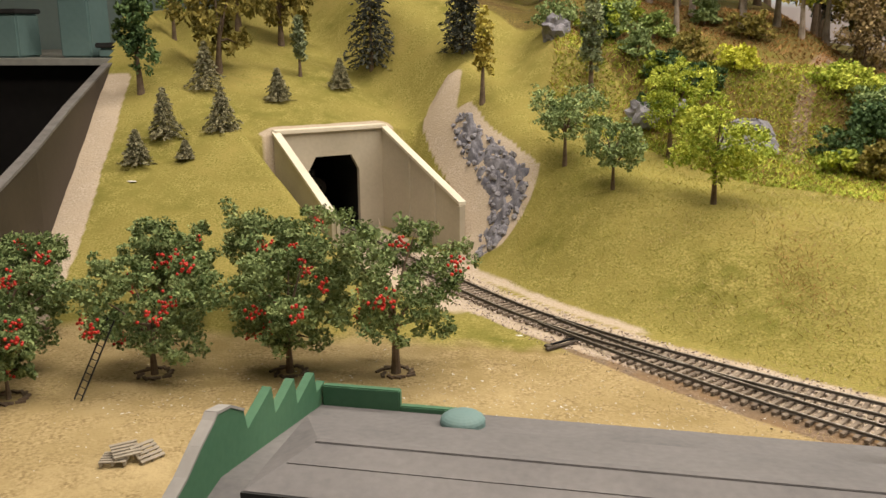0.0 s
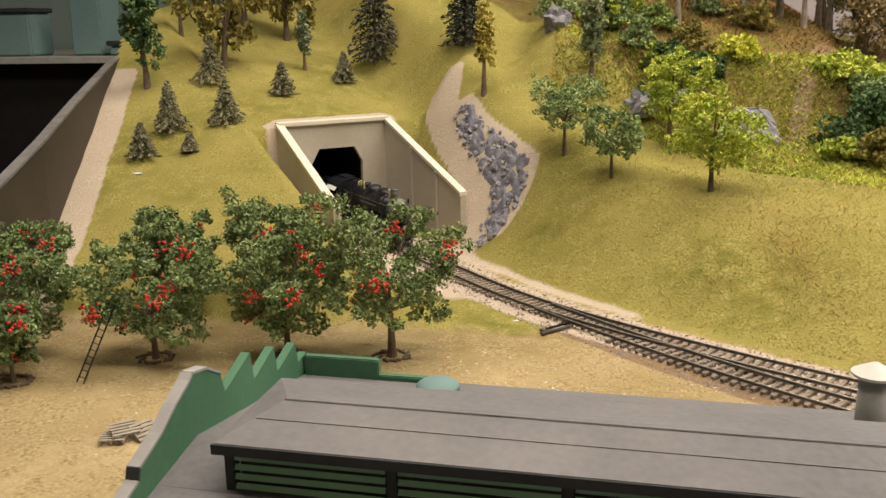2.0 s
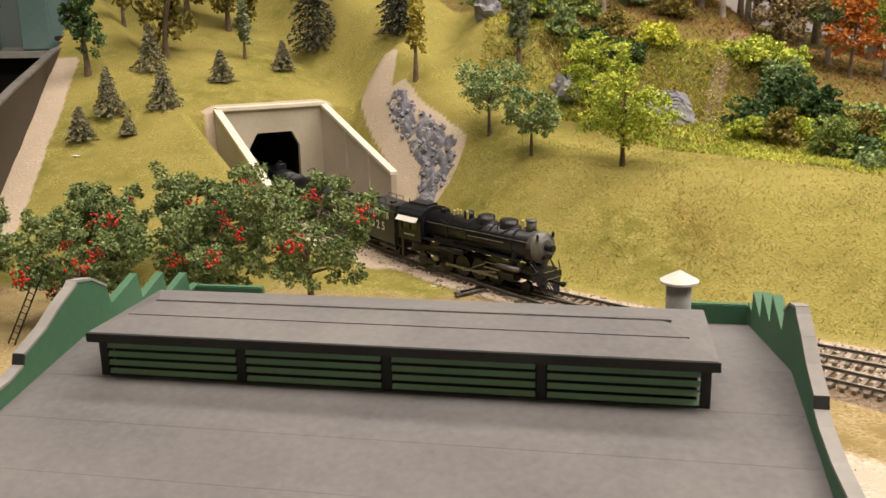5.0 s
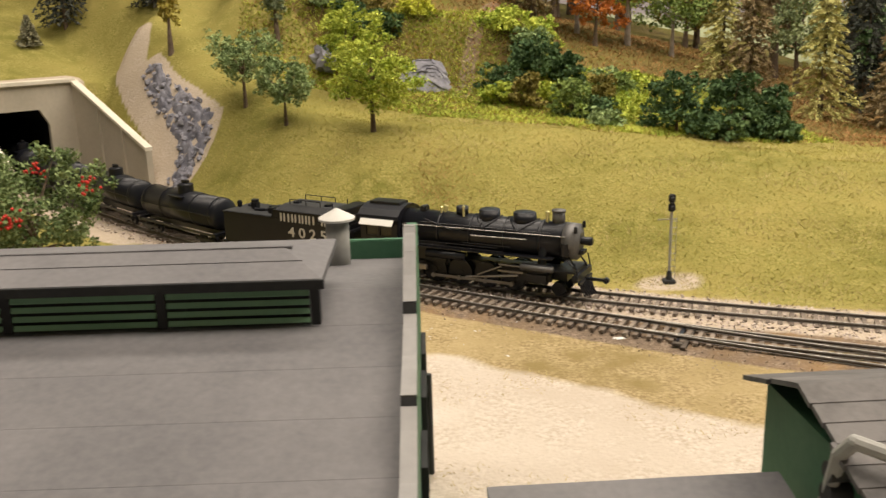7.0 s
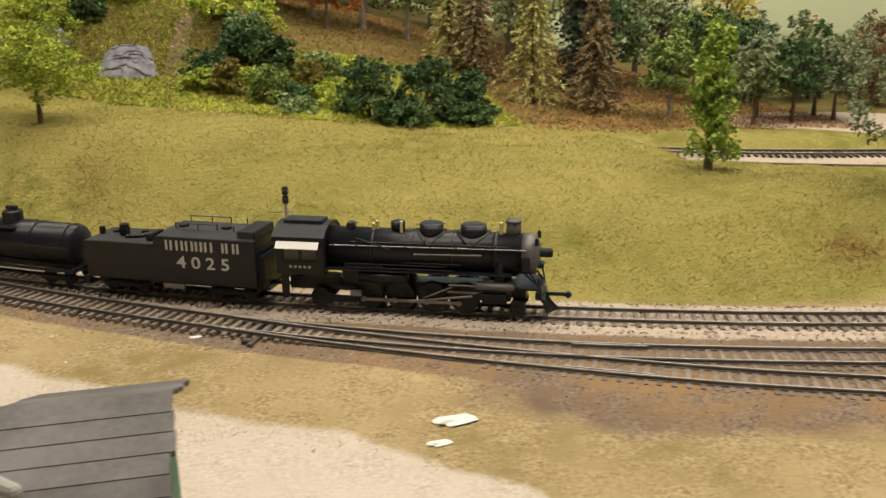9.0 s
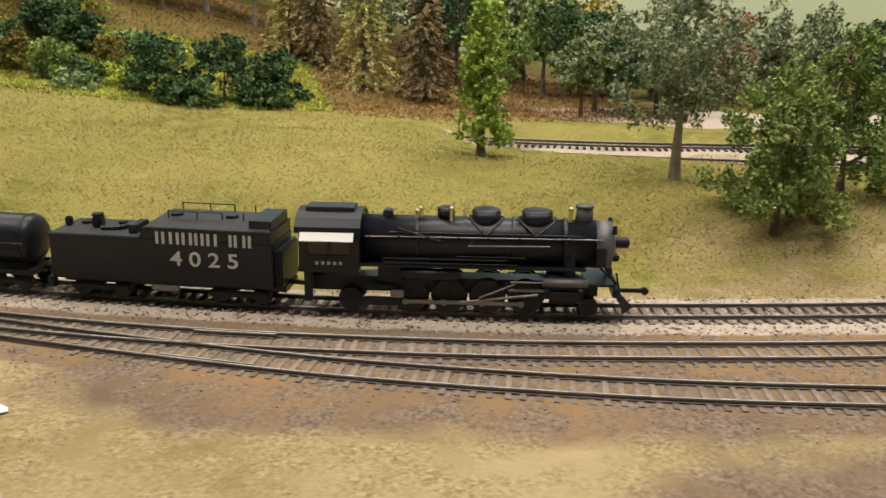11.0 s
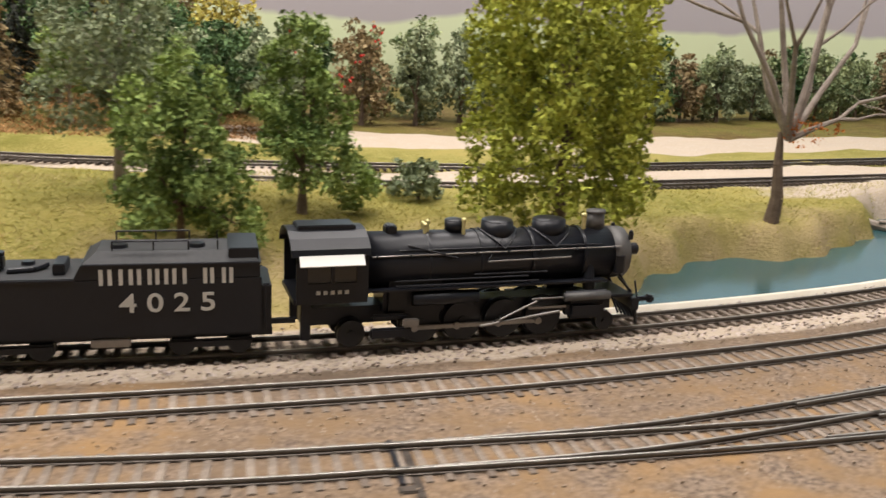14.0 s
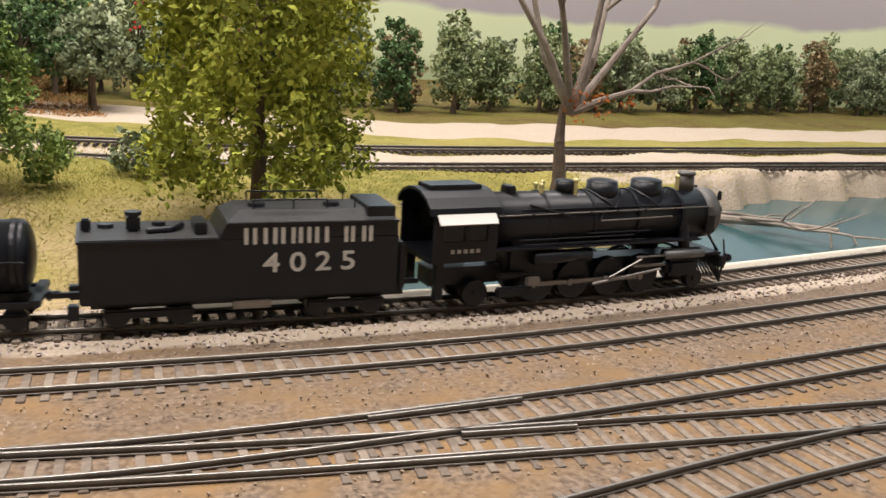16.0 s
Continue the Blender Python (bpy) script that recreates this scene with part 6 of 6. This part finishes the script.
def patch(cx, cy, rx, ry):
    return lambda x, y, u: np.random.default_rng(8).random(len(x)) < np.exp(-((x - cx) / rx) ** 2 - ((y - cy) / ry) ** 2)


tufts("weeds", 9000, (0.12, 0.30, 0.58, 0.80), patch(0.21, 0.70, 0.022, 0.04), "litter", "dry brown weeds on the meadow", 0.0055, 0.00025)
tufts("weeds", 9000, (0.66, 0.80, 0.38, 0.52), patch(0.728, 0.448, 0.022, 0.020), "litter", "dry brown weeds on the bank", 0.006, 0.00025)


r4 = np.random.default_rng(31)
n_ = 1500
c = np.column_stack([r4.normal(-0.02, 0.11, n_), r4.normal(0.49, 0.05, n_)])
c = np.column_stack([c, ground(c[:, 0], c[:, 1]) + 0.0003])
tri = r4.normal(0, 0.0007, (n_, 3, 3)) * (1, 1, 0.25)
tagged(link("straw_chips", mesh_np("straw_chips", (c[:, None] + tri).reshape(-1, 3), np.arange(3 * n_).reshape(-1, 3)), M["cap"]), "pale chips strewn on the orchard ground", "chips", kind="stuff")


# rocks
def rock(name, label, spots, size, group=""):
    r = np.random.default_rng(len(spots) + 3)
    for x, y in spots:
        bm = B()
        bmesh.ops.create_icosphere(bm, subdivisions=3, radius=1.0)
        k = r.uniform(0, 50)
        for v in bm.verts:
            n_ = noise.fractal(v.co * 1.6 + Vector((k, 0, 0)), 1.0, 2.0, 4)
            v.co *= 1 + 0.45 * n_
            v.co = Vector((round(v.co.x * 5) / 5 * 0.5 + v.co.x * 0.5, v.co.y, round(v.co.z * 6) / 6 * 0.5 + v.co.z * 0.5)) * size * r.uniform(0.92, 1.08)
        o = tagged(part(name, bm, M["rock"]), label, "rock", group)
        o.matrix_basis = pose(x, y, float(ground(x, y)) + size * 0.25, 0, 0, r.uniform(0, 360))


rock("rock", "grey violet rock outcrop on the slope", ((0.10, 1.01), (0.13, 1.02), (0.0, 1.10)), 0.017, "outcrop")
ny, nx = 34, 46
cv = []
for b_ in range(ny):
    for a in range(nx):
        f, g = a / (nx - 1), b_ / (ny - 1)
        x, y = 0.165 + 0.080 * f, 0.985 + 0.030 * g
        swell = math.sin(math.pi * min(1, max(0, f))) ** 0.6 * (0.55 + 0.45 * f)
        q = Vector((x * 75, y * 30 + g * 3, g * 4))
        crag = noise.fractal(q, 0.9, 2.2, 5) + 0.5 * noise.cell(Vector((x * 110 + g * 3, g * 9, 2.0)))
        cv.append((x + 0.002 * noise.noise(q * 2), y + 0.006 * crag * swell, float(ground(x, 0.985)) - 0.003 + swell * (0.050 * g ** 0.75 + 0.004 * crag)))
cf = [(b_ * nx + a, b_ * nx + a + 1, (b_ + 1) * nx + a + 1, (b_ + 1) * nx + a) for b_ in range(ny - 1) for a in range(nx - 1)]
cv += [(x, y + 0.03, z - 0.012) for x, y, z in cv[-nx:]]
cf += [((ny - 1) * nx + a, (ny - 1) * nx + a + 1, ny * nx + a + 1, ny * nx + a) for a in range(nx - 1)]
tagged(link("cliff", mesh_np("cliff", np.array(cv), cf), M["rock"]), "craggy grey-violet rock outcrop in the wooded slope", "rock")
sl = np.random.default_rng(5)
fy, ff = np.linspace(0.840, 1.008, 70), np.linspace(-0.04, 1.04, 26)
vx, vy, vz = [], [], []
for y in fy:
    for f in ff:
        x = float(rock_left(y) + (rock_right(y) - rock_left(y)) * f)
        edge = min(1.0, 6 * min(f + 0.04, 1.04 - f), 14 * min((y - 0.840) / 0.168, (1.008 - y) / 0.168) + 0.05)
        q = Vector((x * 90, y * 60, 0.3))
        crag = abs(noise.fractal(q, 0.8, 2.1, 4)) + 0.7 * noise.cell(Vector((x * 170 + y * 90, y * 130, 1.0)))
        vx.append(x + 0.0016 * noise.noise(q * 3)), vy.append(y), vz.append(float(ground(x, y)) - 0.0015 + edge * (0.0015 + 0.0068 * crag))
nf = len(ff)
sheet = [(a * nf + b_, a * nf + b_ + 1, (a + 1) * nf + b_ + 1, (a + 1) * nf + b_) for a in range(len(fy) - 1) for b_ in range(nf - 1)]
tagged(link("rock_slide", mesh_np("rock_slide", np.column_stack([vx, vy, vz]), sheet), M["rock"]), "craggy blue-grey rock slide beside the sandy path", "rock")
for k in range(130):
    y = sl.uniform(0.842, 1.006)
    x = float(rock_left(y) + (rock_right(y) - rock_left(y)) * sl.uniform(-0.05, 1.05))
    bm = B()
    bmesh.ops.create_icosphere(bm, subdivisions=1, radius=0.0034 * sl.uniform(0.5, 1.2))
    for v in bm.verts:
        v.co *= sl.uniform(0.65, 1.35)
    o = part("boulder", bm, M["rock"])
    tagged(o, "blue-grey boulder in the rockfall beside the path", "boulder", "rockfall boulders")
    o.matrix_basis = pose(x, y, float(ground(x, y)) + 0.0022, sl.uniform(0, 90), sl.uniform(0, 90), 0)

# ---- small things ----
sig = thing("signal", "grey block signal with two dark lamps on a mast", "signal", at=pose(0.354, 0.530, float(ground(0.354, 0.530))))
part("mast", cyl(B(), (0, 0, 0), (0, 0, 0.056), 0.0009, seg=10), M["chim"], sig)
part("base", cyl(box(B(), -0.004, 0.004, -0.004, 0.004, -0.002, 0.002, bevel=0.0006), (0, 0, 0.002), (0, 0, 0.008), 0.0022, 0.0014, 12), M["trim"], sig)
for z in (0.052, 0.058):
    hd = part("lamp_head", cyl(box(B(), -0.0021, 0.0021, -0.0015, 0.0015, z - 0.0028, z + 0.0028, bevel=0.0006), (0.0, -0.0015, z), (0.0, -0.0040, z), 0.0014, seg=12), M["trim"], sig)
    part("lens", cyl(B(), (0, -0.0016, z), (0, -0.0020, z), 0.0012, seg=12), M["lens"], hd)
bm = B()
for k in range(9):
    cyl(bm, (0.0012, 0.0015, 0.006 + 0.0045 * k), (0.0042, 0.0015, 0.006 + 0.0045 * k), 0.0002, seg=5)
cyl(bm, (0.0012, 0.0015, 0.0), (0.0012, 0.0015, 0.046), 0.0002, seg=5)
cyl(bm, (0.0042, 0.0015, 0.0), (0.0042, 0.0015, 0.046), 0.0002, seg=5)
part("ladder", bm, M["chim"], sig)
part("bracket", box(B(), -0.009, 0.004, -0.0003, 0.0003, 0.0435, 0.0441), M["chim"], sig)
lad = thing("ladder", "dark wooden ladder leaning into an apple tree", "ladder", at=pose(-0.256, 0.484, -0.0046, -14, 22, 0))
for x in (-0.0022, 0.0022):
    part("stile", box(B(), x - 0.0004, x + 0.0004, -0.0004, 0.0004, 0, 0.055), M["black"], lad)
for k in range(11):
    part("rung", cyl(B(), (-0.0022, 0, 0.004 + 0.0047 * k), (0.0022, 0, 0.004 + 0.0047 * k), 0.0003, seg=6), M["black"], lad)
for k, (x, y, z, a, tilt) in enumerate(((-0.190, 0.412, -0.003, 15, 0), (-0.186, 0.416, 0.000, 40, 10), (-0.176, 0.420, -0.002, 60, 24))):
    p = thing("pallet", "small grey wooden pallet on the sandy ground", "pallet", "pallets", at=pose(x, y, z, tilt, 0, a))
    for j in range(5):
        part("board", box(B(), -0.0070, 0.0070, -0.0062 + 0.0028 * j, -0.0044 + 0.0028 * j, 0.0012, 0.0018), M["pallet"], p)
    for x_ in (-0.006, 0, 0.006):
        part("runner", box(B(), x_ - 0.0006, x_ + 0.0006, -0.0062, 0.0068, -0.0006, 0.0012), M["pallet"], p)
for x, y, sc in ((0.4135, 0.298, 1.0), (0.4030, 0.280, 0.55), (0.295, 0.432, 0.35), (0.0013, 0.646, 0.25), (-0.386, 0.803, 0.5), (0.768, 0.214, 0.2)):
    bm = B()
    bmesh.ops.create_icosphere(bm, subdivisions=2, radius=0.0062 * sc)
    for v in bm.verts:
        v.co = Vector((v.co.x * 1.3, v.co.y * 0.7, v.co.z * 0.22)) * (1 + 1.1 * noise.noise(v.co * 420 / sc))
    o = tagged(part("plaster_crumb", bm, M["paper"]), "white crumb of loose plaster on the ground", "plaster crumb", "plaster crumbs")
    o.location = (x, y, float(ground(x, y)) + 0.001 * sc)


# ---- how the train runs ----
FRONT = [(0.0, -0.405), (1.5, -0.235), (3.0, -0.0525), (5.5, 0.154), (7.0, 0.3055), (8.0, 0.404), (9.0, 0.510)]
LATE = [(11.5, 2.1270), (12.5, 2.2363), (14.0, 2.4015), (15.5, 2.5659), (16.0, 2.6203)]  # distance run along the main line


def motions():
    s_front = [(t, float(np.interp(x, MAIN[:, 0], MAIN_S))) for t, x in FRONT]
    t0, v0 = s_front[2][0], (s_front[3][1] - s_front[2][1]) / 2.5
    s_front = [(t, s_front[2][1] + v0 * (t - t0)) if t < t0 else (t, q) for t, q in s_front]
    s_front += LATE
    ts, ss = np.array([q[0] for q in s_front]), np.array([q[1] for q in s_front])

    def place(s, half):
        a = [np.interp(s + k, MAIN_S, MAIN[:, j]) for k in (-half, half) for j in (0, 1)]
        return pose((a[0] + a[2]) / 2, (a[1] + a[3]) / 2, 0, 0, 0, math.degrees(math.atan2(a[3] - a[1], a[2] - a[0])))

    times = np.arange(0, 16.01, 0.5)
    smooth = np.interp(times, ts, ss)
    smooth[1:-1] = 0.25 * smooth[:-2] + 0.5 * smooth[1:-1] + 0.25 * smooth[2:]
    for ob, back, half in [(loco, 0.0943, 0.03), (tender, 0.2280, 0.04)] + [(c, 0.3700 + 0.1245 * k, 0.04) for k, c in enumerate(cars)]:
        walk(ob, [(t, place(s - back, half)) for t, s in zip(times, smooth)])
    turn = np.arange(0, 16.01, 0.1)
    along = np.interp(turn, times, smooth)
    for ob, r, (x, y, z), sgn in WHEELS:
        walk(ob, [(t, pose(x, y, z, 0, math.degrees(s / r), 0)) for t, s in zip(turn, along)])
    for ob, y in RODS:
        walk(ob, [(t, pose(0.0035 * math.cos(-s / 0.0086), y * 0.0118, 0.0086 + 0.0035 * math.sin(-s / 0.0086))) for t, s in zip(turn, along)])


motions()
